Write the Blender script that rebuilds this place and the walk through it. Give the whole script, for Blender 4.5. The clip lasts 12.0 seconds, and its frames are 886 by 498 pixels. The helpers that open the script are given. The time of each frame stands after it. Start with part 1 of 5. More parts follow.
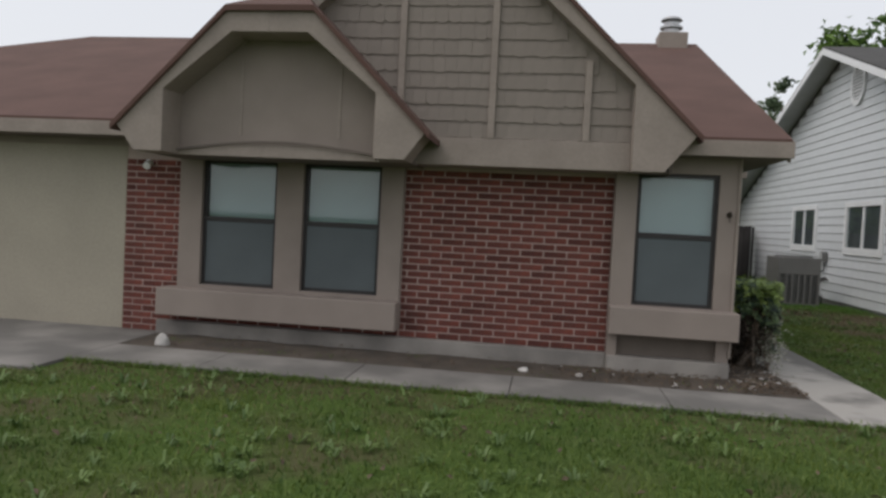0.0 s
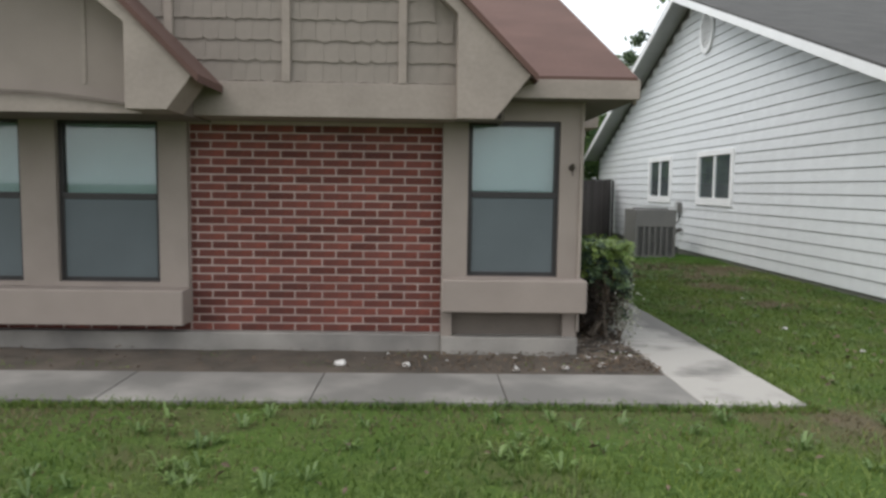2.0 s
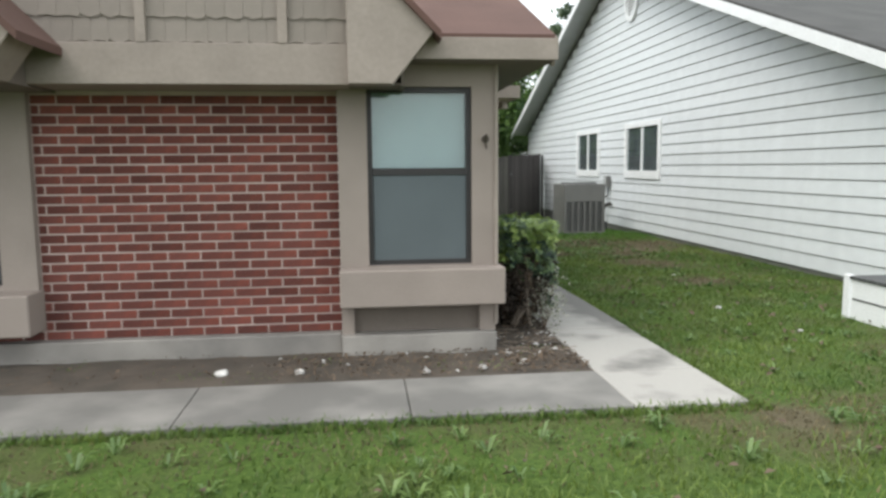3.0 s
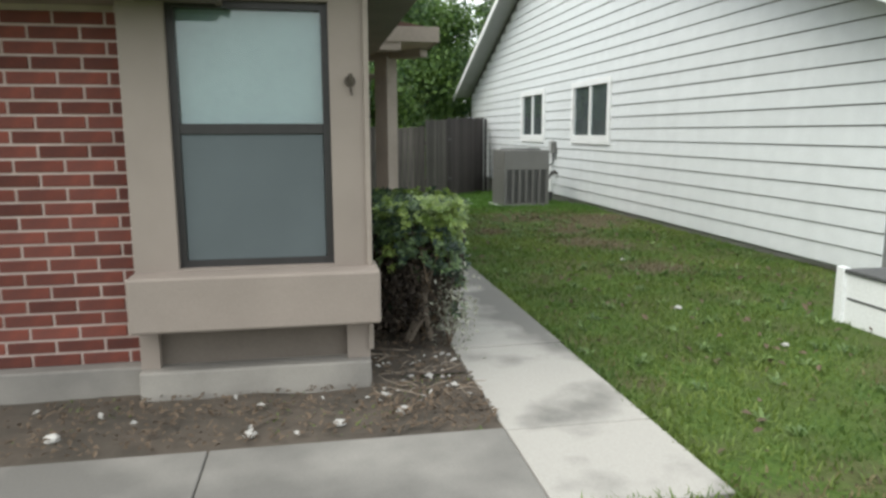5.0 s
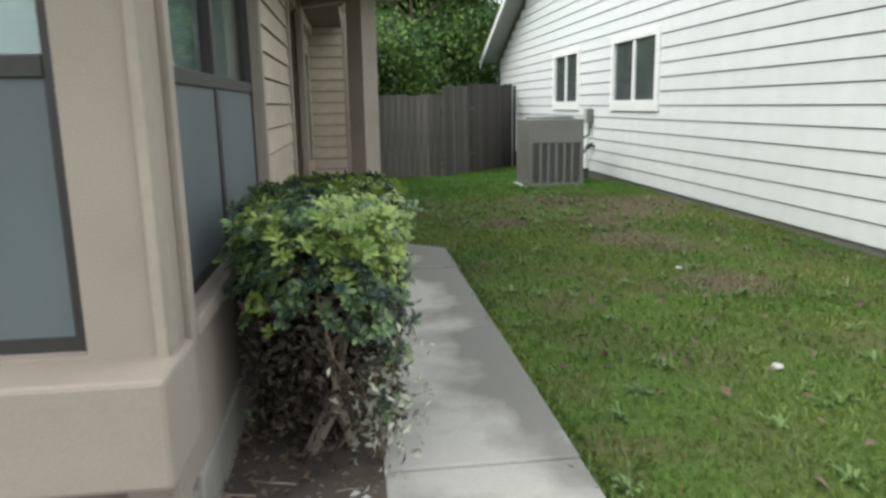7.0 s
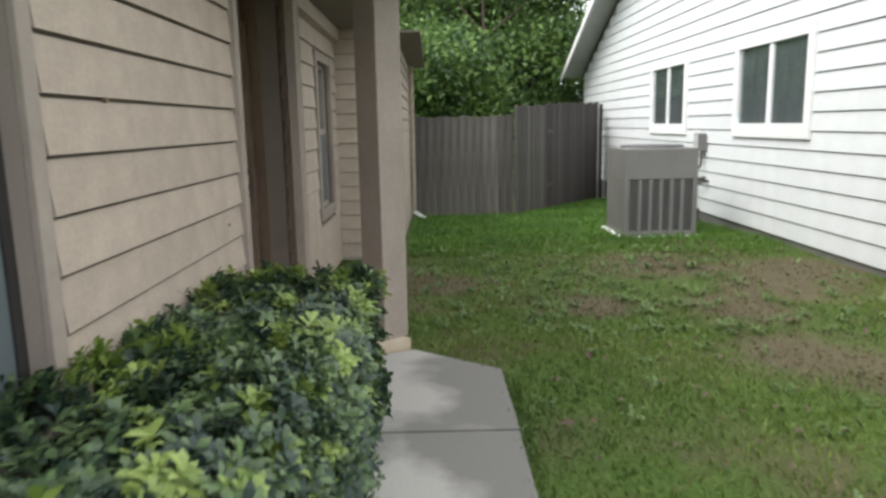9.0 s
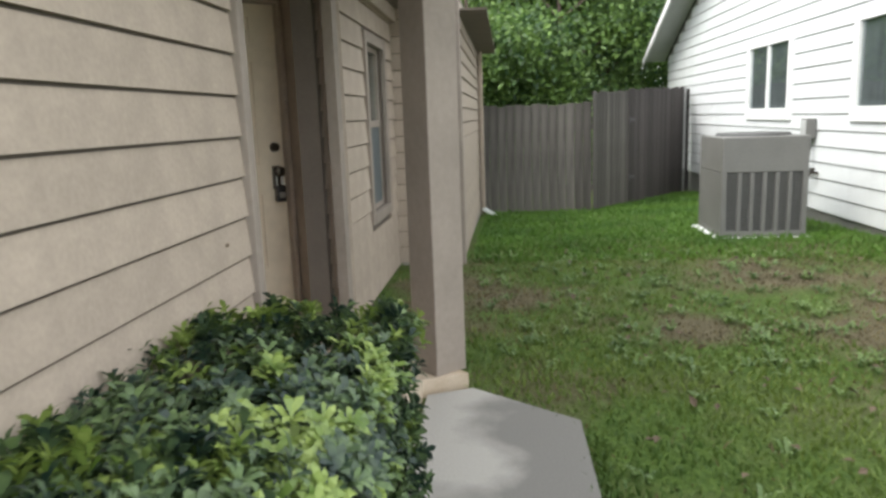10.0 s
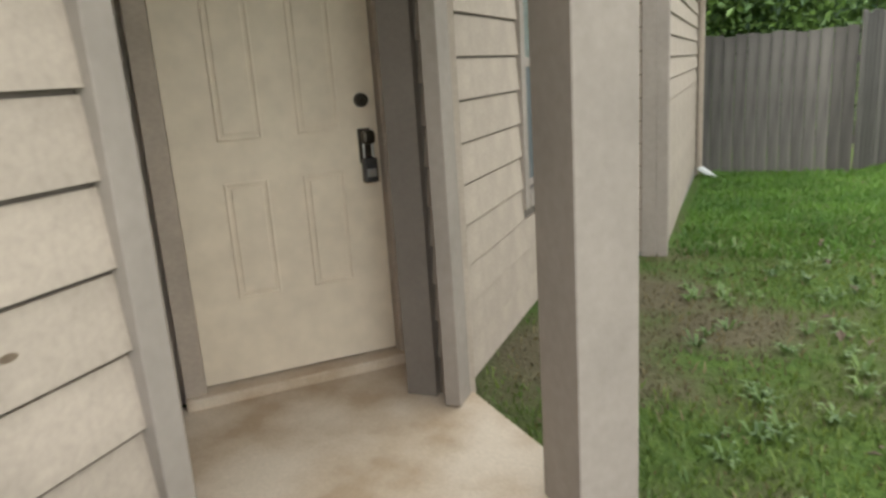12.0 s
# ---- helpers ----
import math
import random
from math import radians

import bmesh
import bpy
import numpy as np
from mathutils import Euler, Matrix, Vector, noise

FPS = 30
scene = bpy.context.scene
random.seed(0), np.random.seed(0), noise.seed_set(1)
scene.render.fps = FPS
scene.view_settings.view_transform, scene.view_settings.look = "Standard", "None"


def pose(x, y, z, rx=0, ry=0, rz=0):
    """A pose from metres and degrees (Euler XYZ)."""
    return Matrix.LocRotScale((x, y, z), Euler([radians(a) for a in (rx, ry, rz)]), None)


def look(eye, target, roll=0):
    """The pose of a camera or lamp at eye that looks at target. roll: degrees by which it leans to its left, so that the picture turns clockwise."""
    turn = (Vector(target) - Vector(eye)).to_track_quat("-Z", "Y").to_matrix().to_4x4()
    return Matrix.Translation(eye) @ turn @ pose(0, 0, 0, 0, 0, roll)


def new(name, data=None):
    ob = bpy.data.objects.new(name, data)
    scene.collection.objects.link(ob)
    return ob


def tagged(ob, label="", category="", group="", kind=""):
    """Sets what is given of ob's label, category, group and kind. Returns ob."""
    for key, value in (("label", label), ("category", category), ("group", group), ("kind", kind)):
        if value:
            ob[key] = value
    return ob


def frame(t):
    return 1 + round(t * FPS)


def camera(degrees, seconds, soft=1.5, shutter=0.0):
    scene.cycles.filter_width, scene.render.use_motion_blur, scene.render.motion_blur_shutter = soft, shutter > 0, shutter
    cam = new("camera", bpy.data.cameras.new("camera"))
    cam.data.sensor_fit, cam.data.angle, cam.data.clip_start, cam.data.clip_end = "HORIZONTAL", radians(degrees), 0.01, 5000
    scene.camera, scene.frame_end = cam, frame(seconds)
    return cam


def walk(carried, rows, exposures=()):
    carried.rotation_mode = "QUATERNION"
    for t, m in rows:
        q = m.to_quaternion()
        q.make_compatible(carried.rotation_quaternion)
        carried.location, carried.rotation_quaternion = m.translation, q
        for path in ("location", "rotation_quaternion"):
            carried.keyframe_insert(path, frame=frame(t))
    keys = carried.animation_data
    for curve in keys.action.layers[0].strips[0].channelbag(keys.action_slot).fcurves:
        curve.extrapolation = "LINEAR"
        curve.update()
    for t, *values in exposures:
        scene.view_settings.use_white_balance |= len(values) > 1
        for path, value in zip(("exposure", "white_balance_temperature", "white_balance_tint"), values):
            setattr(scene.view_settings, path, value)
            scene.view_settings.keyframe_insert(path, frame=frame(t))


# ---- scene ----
cam = camera(64.0, 12.0, soft=2.8, shutter=0.3)
PATH = [
    (0, (-0.673, -7.911, 1.479), (-0.967, -5.934, 1.403), 2.9),
    (0.5, (-0.627, -7.66, 1.461), (-0.953, -5.688, 1.386), 3.0),
    (1, (-0.408, -7.201, 1.459), (-0.623, -5.214, 1.374), 2.3),
    (1.5, (-0.272, -6.853, 1.479), (-0.35, -4.859, 1.355), 1.7),
    (2, (-0.134, -6.58, 1.503), (-0.089, -4.588, 1.331), 0.8),
    (2.5, (0.02, -6.307, 1.532), (0.161, -4.324, 1.317), 0.2),
    (3, (0.184, -5.796, 1.486), (0.407, -3.822, 1.255), -0.5),
    (4.8, (0.899, -4.358, 1.447), (1.229, -2.409, 1.142), -0.5),
    (5, (0.971, -4.101, 1.426), (1.318, -2.158, 1.101), -0.2),
    (5.5, (1.185, -3.634, 1.426), (1.541, -1.701, 1.055), -0.3),
    (6, (1.418, -3.147, 1.419), (1.743, -1.217, 1.012), -0.6),
    (6.5, (1.599, -2.612, 1.361), (1.881, -0.673, 0.959), -1.3),
    (7, (1.785, -2.035, 1.335), (2.018, -0.09, 0.937), -1.0),
    (8.8, (2.207, 0.26, 1.432), (2.251, 2.229, 1.084), -1.1),
    (9, (2.219, 0.582, 1.421), (2.24, 2.552, 1.075), -1.1),
    (9.5, (2.26, 0.968, 1.411), (2.177, 2.938, 1.071), -1.9),
    (10, (2.276, 1.425, 1.406), (2.089, 3.382, 1.041), -2.1),
    (10.5, (2.292, 1.847, 1.391), (1.991, 3.781, 0.982), -2.3),
    (11, (2.282, 2.287, 1.393), (1.851, 4.185, 0.934), -1.5),
    (11.5, (2.236, 2.74, 1.378), (1.674, 4.596, 0.886), -1.6),
    (12, (2.25, 3.196, 1.35), (1.505, 4.984, 0.866), -3.9),
]
walk(cam, [(t, look(e, g, r)) for t, e, g, r in PATH],
     exposures=[(0.0, -0.2, 6600, 13), (0.5, -0.48, 6600, 11), (1.0, -0.25, 6550, 10), (1.5, -0.04, 6500, 9), (2.0, 0.50, 6500, 10), (2.4, 0.78, 6500, 8), (3.2, 0.94, 6500, 7), (5.0, 0.90, 6600, 5),
                (5.5, 0.77, 6600, 5), (7.0, 1.13, 6600, 5), (9.0, 1.45, 6650, 9), (10.5, 1.82, 6700, 8), (11.3, 2.03, 6750, 7), (12.0, 2.13, 6800, 7)])

# ---- light: a bright overcast sky and a wide, weak sun ----
SUN_EL, SUN_ROT = radians(54), radians(248)
world = bpy.data.worlds.new("sky")
scene.world = world
world.use_nodes = True
wn, wl = world.node_tree.nodes, world.node_tree.links
wn.clear()
sky = wn.new("ShaderNodeTexSky")
sky.sky_type = "NISHITA"
sky.sun_disc = False
sky.sun_elevation, sky.sun_rotation = SUN_EL, SUN_ROT
sky.dust_density, sky.air_density = 4.0, 1.0
wbg = wn.new("ShaderNodeBackground")
wbg.inputs["Strength"].default_value = 0.10
cloud = wn.new("ShaderNodeBackground")
cloud.inputs["Color"].default_value = (0.93, 0.97, 1.0, 1)
cloud.inputs["Strength"].default_value = 1.22
wmix = wn.new("ShaderNodeMixShader")
wmix.inputs[0].default_value = 0.72
wout = wn.new("ShaderNodeOutputWorld")
wl.new(sky.outputs[0], wbg.inputs["Color"])
wl.new(wbg.outputs[0], wmix.inputs[1])
wl.new(cloud.outputs[0], wmix.inputs[2])
wl.new(wmix.outputs[0], wout.inputs["Surface"])
sun = new("sun", bpy.data.lights.new("sun", "SUN"))
sun.data.energy, sun.data.angle, sun.data.color = 1.0, radians(40), (1.0, 0.985, 0.96)
sun.matrix_basis = look((0, 0, 30), (0.92 * math.cos(SUN_EL), 0.39 * math.cos(SUN_EL), 30 - math.sin(SUN_EL)))


# ---- materials ----
def mat(name, col, rough=0.7, scale=6.0, vary=0.25, fine=60.0, bump=0.25, metal=0.0, col2=None, rand=0.0, spec=0.4, stretch=(1, 1, 1), edge=(0.32, 0.68)):
    """A surface with stains at a large scale and grain at a small one; rand varies it from piece to piece."""
    m = bpy.data.materials.new(name)
    m.use_nodes = True
    n, l = m.node_tree.nodes, m.node_tree.links
    b = n["Principled BSDF"]
    b.inputs["Roughness"].default_value, b.inputs["Metallic"].default_value = rough, metal
    b.inputs["Specular IOR Level"].default_value = spec
    co = n.new("ShaderNodeTexCoord")
    mp = n.new("ShaderNodeMapping")
    mp.inputs["Scale"].default_value = stretch
    l.new(co.outputs["Object"], mp.inputs["Vector"])
    big, small = n.new("ShaderNodeTexNoise"), n.new("ShaderNodeTexNoise")
    big.inputs["Scale"].default_value, big.inputs["Detail"].default_value = scale, 5
    small.inputs["Scale"].default_value, small.inputs["Detail"].default_value = fine, 4
    l.new(mp.outputs[0], big.inputs["Vector"])
    l.new(mp.outputs[0], small.inputs["Vector"])
    ramp = n.new("ShaderNodeValToRGB")
    ramp.color_ramp.elements[0].position, ramp.color_ramp.elements[1].position = edge
    c2 = col2 or tuple(c * (1 - vary) for c in col)
    ramp.color_ramp.elements[0].color, ramp.color_ramp.elements[1].color = (*c2, 1), (*col, 1)
    l.new(big.outputs["Fac"], ramp.inputs["Fac"])
    hsv = n.new("ShaderNodeHueSaturation")
    l.new(ramp.outputs["Color"], hsv.inputs["Color"])
    val = n.new("ShaderNodeMath")
    val.operation, val.inputs[1].default_value, val.inputs[2].default_value = "MULTIPLY_ADD", 0.3, 0.85
    l.new(small.outputs["Fac"], val.inputs[0])
    last = val
    if rand:
        info = n.new("ShaderNodeObjectInfo")
        rnd = n.new("ShaderNodeMath")
        rnd.operation, rnd.inputs[1].default_value, rnd.inputs[2].default_value = "MULTIPLY_ADD", rand, 1 - rand / 2
        l.new(info.outputs["Random"], rnd.inputs[0])
        mul = n.new("ShaderNodeMath")
        mul.operation = "MULTIPLY"
        l.new(val.outputs[0], mul.inputs[0])
        l.new(rnd.outputs[0], mul.inputs[1])
        last = mul
    l.new(last.outputs[0], hsv.inputs["Value"])
    l.new(hsv.outputs["Color"], b.inputs["Base Color"])
    if bump:
        bp = n.new("ShaderNodeBump")
        bp.inputs["Strength"].default_value, bp.inputs["Distance"].default_value = bump, 0.004
        l.new(small.outputs["Fac"], bp.inputs["Height"])
        l.new(bp.outputs["Normal"], b.inputs["Normal"])
    return m


def leaf_mat(name, dark, light, rough=0.45, scale=2.5, low=0.15):
    """Leaves that differ from one another and from clump to clump, and let some light through."""
    m = bpy.data.materials.new(name)
    m.use_nodes = True
    n, l = m.node_tree.nodes, m.node_tree.links
    b = n["Principled BSDF"]
    b.inputs["Roughness"].default_value = rough
    geo, co, nz = n.new("ShaderNodeNewGeometry"), n.new("ShaderNodeTexCoord"), n.new("ShaderNodeTexNoise")
    nz.inputs["Scale"].default_value, nz.inputs["Detail"].default_value = scale, 3
    l.new(co.outputs["Object"], nz.inputs["Vector"])
    add = n.new("ShaderNodeMath")
    add.operation, add.inputs[1].default_value = "MULTIPLY_ADD", 0.55
    sub = n.new("ShaderNodeMath")
    sub.operation, sub.inputs[1].default_value, sub.inputs[2].default_value = "MULTIPLY_ADD", 1.9, -0.68
    l.new(nz.outputs["Fac"], sub.inputs[0])
    l.new(geo.outputs["Random Per Island"], add.inputs[0])
    l.new(sub.outputs[0], add.inputs[2])
    ramp = n.new("ShaderNodeValToRGB")
    ramp.color_ramp.elements[0].color, ramp.color_ramp.elements[1].color = (*dark, 1), (*light, 1)
    ramp.color_ramp.elements[0].position, ramp.color_ramp.elements[1].position = low, 0.95
    l.new(add.outputs[0], ramp.inputs["Fac"])
    l.new(ramp.outputs["Color"], b.inputs["Base Color"])
    tr = n.new("ShaderNodeBsdfTranslucent")
    l.new(ramp.outputs["Color"], tr.inputs["Color"])
    mix = n.new("ShaderNodeMixShader")
    mix.inputs[0].default_value = 0.25
    l.new(b.outputs[0], mix.inputs[1])
    l.new(tr.outputs[0], mix.inputs[2])
    l.new(mix.outputs[0], n["Material Output"].inputs["Surface"])
    return m


def glass_mat(name, tint=(0.9, 0.95, 0.95)):
    m = bpy.data.materials.new(name)
    m.use_nodes = True
    n, l = m.node_tree.nodes, m.node_tree.links
    n.clear()
    gl, tp, mx, out, lw, pw, ma = (n.new(k) for k in ("ShaderNodeBsdfGlossy", "ShaderNodeBsdfTransparent", "ShaderNodeMixShader", "ShaderNodeOutputMaterial", "ShaderNodeLayerWeight", "ShaderNodeMath", "ShaderNodeMath"))
    gl.inputs["Roughness"].default_value = 0.03
    tp.inputs["Color"].default_value = (*tint, 1)
    lw.inputs["Blend"].default_value = 0.5
    pw.operation, pw.inputs[1].default_value = "POWER", 4.0
    ma.operation, ma.inputs[1].default_value, ma.inputs[2].default_value = "MULTIPLY_ADD", 0.9, 0.06
    l.new(lw.outputs["Facing"], pw.inputs[0])
    l.new(pw.outputs[0], ma.inputs[0])
    l.new(ma.outputs[0], mx.inputs[0])
    l.new(tp.outputs[0], mx.inputs[1])
    l.new(gl.outputs[0], mx.inputs[2])
    l.new(mx.outputs[0], out.inputs["Surface"])
    return m


TAUPE = (0.298, 0.250, 0.218)
M_STUCCO = mat("taupe_stucco", TAUPE, 0.85, 2.2, 0.14, 160, 0.5)
M_TRIM = mat("taupe_trim_paint", (0.31, 0.262, 0.226), 0.75, 3, 0.16, 28, 0.25)
M_SIDING = mat("taupe_siding_paint", (0.415, 0.342, 0.281), 0.7, 2.5, 0.15, 20, 0.25, rand=0.10, stretch=(3, 0.5, 3))
M_SHINGLE = mat("taupe_shake_paint", (0.258, 0.222, 0.192), 0.85, 5, 0.16, 90, 0.6, rand=0.08)
# Darker taupe for soffits and recesses; behind lap boards it paints their shadow lines.
M_SOFFIT_SHADE = mat("soffit_paint_and_shade", (0.17, 0.142, 0.12), 0.85, 3, 0.15, 60, 0.2)
M_BRICK = mat("red_brick", (0.205, 0.054, 0.036), 0.9, 5.0, 0.3, 90, 0.8, rand=0.65, col2=(0.09, 0.037, 0.032))
M_MORTAR = mat("pale_mortar", (0.52, 0.42, 0.375), 0.95, 3, 0.2, 120, 0.6)
M_CONCRETE = mat("weathered_concrete", (0.33, 0.305, 0.275), 0.9, 1.6, 0.4, 110, 0.4, col2=(0.17, 0.157, 0.145))
M_PATHTOP = mat("stained_walk_concrete", (0.35, 0.332, 0.306), 0.9, 1.5, 0.4, 90, 0.45, col2=(0.17, 0.162, 0.15), rand=0.08, edge=(0.34, 0.5))


def lichen_edge(m, x0, x1, y0, y1, amount):
    """Grey lichen that grows in from the lawn side of the walk, with an uneven front."""
    n, l = m.node_tree.nodes, m.node_tree.links
    ramp = next(k for k in n if k.bl_idname == "ShaderNodeValToRGB")
    fac = ramp.inputs["Fac"].links[0].from_socket
    co, sep = n.new("ShaderNodeTexCoord"), n.new("ShaderNodeSeparateXYZ")
    l.new(co.outputs["Object"], sep.inputs[0])
    spans = []
    for axis, lo, hi in (("X", x0, x1), ("Y", y0, y1)):
        r = n.new("ShaderNodeMapRange")
        r.inputs["From Min"].default_value, r.inputs["From Max"].default_value = lo, hi
        l.new(sep.outputs[axis], r.inputs["Value"])
        spans.append(r)
    mul, sub = n.new("ShaderNodeMath"), n.new("ShaderNodeMath")
    mul.operation, sub.operation = "MULTIPLY", "MULTIPLY_ADD"
    sub.inputs[1].default_value = -amount
    l.new(spans[0].outputs[0], mul.inputs[0])
    l.new(spans[1].outputs[0], mul.inputs[1])
    l.new(mul.outputs[0], sub.inputs[0])
    l.new(fac, sub.inputs[2])
    l.new(sub.outputs[0], ramp.inputs["Fac"])


lichen_edge(M_PATHTOP, 2.05, 2.5, -0.3, 1.2, 0.28)
M_FRONTWALK = mat("grey_front_walk_concrete", (0.27, 0.255, 0.235), 0.9, 1.1, 0.4, 90, 0.45, col2=(0.145, 0.138, 0.128), rand=0.1, edge=(0.42, 0.66))
M_PORCH = mat("porch_concrete", (0.58, 0.49, 0.39), 0.7, 3.0, 0.22, 70, 0.3, col2=(0.40, 0.30, 0.205), edge=(0.36, 0.6))
M_ROOF = mat("brown_roof_shingles", (0.125, 0.071, 0.058), 0.95, 1.2, 0.25, 38, 0.8, stretch=(1, 1, 1))
M_NROOF = mat("grey_roof_shingles", (0.075, 0.073, 0.07), 0.95, 2, 0.25, 40, 0.8)
M_WHITE = mat("white_siding_paint", (0.66, 0.685, 0.695), 0.55, 1.5, 0.07, 40, 0.15, rand=0.05, stretch=(3, 0.5, 3))
M_WTRIM = mat("white_trim_paint", (0.80, 0.81, 0.81), 0.5, 3, 0.06, 50, 0.1)
# pale grey box cover; on the rake soffit this grey carries the overhang's shade
M_NSOFFIT = mat("pale_grey_cover_and_soffit_shade", (0.45, 0.46, 0.46), 0.7, 3, 0.1, 50, 0.1)
M_BRONZE = mat("dark_bronze_aluminium", (0.045, 0.042, 0.042), 0.45, 5, 0.2, 60, 0.1, metal=0.3)
M_BLIND = mat("pale_blind", (0.36, 0.42, 0.415), 0.6, 2, 0.1, 30, 0.05)
M_SCREEN = mat("insect_screen", (0.098, 0.118, 0.126), 0.6, 1.2, 0.2, 300, 0.2, spec=0.5)
M_CURTAIN = mat("dark_room_curtain", (0.19, 0.20, 0.205), 0.9, 4, 0.4, 30, 0.1)
M_DIMROOM = mat("dim_room_curtain", (0.145, 0.15, 0.155), 0.9, 4, 0.4, 30, 0.1, stretch=(1, 6, 0.3))
M_GLASS = glass_mat("window_glass")
M_DOOR = mat("beige_door_paint", (0.70, 0.59, 0.46), 0.5, 2.5, 0.08, 12, 0.04)
M_GARAGE = mat("cream_garage_door_paint", (0.37, 0.335, 0.265), 0.6, 1.5, 0.1, 30, 0.1)
M_METAL = mat("aged_bronze_lock", (0.10, 0.085, 0.07), 0.35, 20, 0.4, 120, 0.1, metal=0.9)
M_STEEL = mat("brushed_steel", (0.5, 0.5, 0.5), 0.35, 20, 0.2, 120, 0.1, metal=0.9)
# AC cabinet grey; also the shadow colour behind the white lap siding
M_AC_LAPSHADE = mat("grey_ac_cabinet_lap_shade", (0.18, 0.178, 0.17), 0.5, 3, 0.12, 40, 0.1)
M_ACDARK = mat("dark_ac_coil", (0.10, 0.10, 0.10), 0.6, 30, 0.4, 200, 0.6)
M_FENCE = mat("weathered_fence_board", (0.138, 0.127, 0.114), 0.95, 2.5, 0.4, 60, 0.8, rand=0.6, stretch=(5, 5, 0.6), col2=(0.058, 0.053, 0.05))
M_GATE = mat("dark_gate_board", (0.085, 0.074, 0.07), 0.95, 2.5, 0.4, 60, 0.8, rand=0.5, stretch=(5, 5, 0.6), col2=(0.045, 0.04, 0.04))
M_SOIL = mat("dry_soil", (0.105, 0.084, 0.067), 1.0, 3, 0.4, 45, 0.8, col2=(0.062, 0.053, 0.043))
M_DEBRIS = mat("pale_debris", (0.55, 0.53, 0.50), 0.8, 10, 0.3, 50, 0.3, rand=0.4)
M_TWIG = mat("dry_twig", (0.20, 0.145, 0.10), 0.9, 10, 0.4, 60, 0.5)
M_STICK = mat("pale_dry_stick", (0.27, 0.22, 0.175), 0.9, 10, 0.4, 60, 0.5)
M_LITTER = mat("dead_leaf", (0.15, 0.108, 0.075), 0.9, 6, 0.5, 60, 0.3)
M_BARK = mat("bark", (0.12, 0.09, 0.07), 0.95, 6, 0.4, 40, 1.0)
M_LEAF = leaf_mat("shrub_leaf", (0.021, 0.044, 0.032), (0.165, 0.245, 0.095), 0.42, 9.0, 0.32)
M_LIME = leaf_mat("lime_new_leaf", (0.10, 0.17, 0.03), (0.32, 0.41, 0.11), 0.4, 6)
M_TREE = leaf_mat("tree_leaf", (0.026, 0.068, 0.024), (0.17, 0.28, 0.06), 0.5, 0.7)
M_PINE = leaf_mat("pale_tree_leaf", (0.05, 0.085, 0.05), (0.20, 0.26, 0.15), 0.6, 0.7)
M_GRASS = leaf_mat("grass_blade", (0.058, 0.112, 0.02), (0.155, 0.212, 0.042), 0.6, 0.9)
M_LUSH = leaf_mat("lush_grass_blade", (0.05, 0.125, 0.016), (0.12, 0.24, 0.03), 0.6, 0.9)
M_PALE = leaf_mat("pale_variegated_leaf", (0.20, 0.21, 0.15), (0.55, 0.54, 0.46), 0.6, 3)
M_CORESHADE = leaf_mat("dark_core_shade_leaf", (0.028, 0.021, 0.017), (0.075, 0.056, 0.041), 0.8, 3)
M_WEED = leaf_mat("broad_weed_leaf", (0.065, 0.12, 0.032), (0.17, 0.25, 0.075), 0.5, 1.5)
M_THATCH = leaf_mat("brown_thatch", (0.10, 0.086, 0.05), (0.17, 0.142, 0.085), 0.9, 0.9)
M_DRYGRASS = leaf_mat("dry_grass_blade", (0.12, 0.10, 0.045), (0.22, 0.185, 0.09), 0.7, 0.9)


# dry, trodden spots of the lawn: x, y, radius
BARE = ((4.5, 7.6, 0.8), (5.6, 7.2, 0.9), (5.2, 6.6, 0.7), (4.6, 5.9, 0.6), (4.5, 4.75, 0.6), (5.4, 8.9, 0.6), (1.5, 6.4, 0.7), (1.75, 7.4, 0.6), (2.25, 6.9, 0.45), (4.6, 2.95, 0.45), (3.5, 6.1, 0.4), (2.75, -1.9, 0.35))


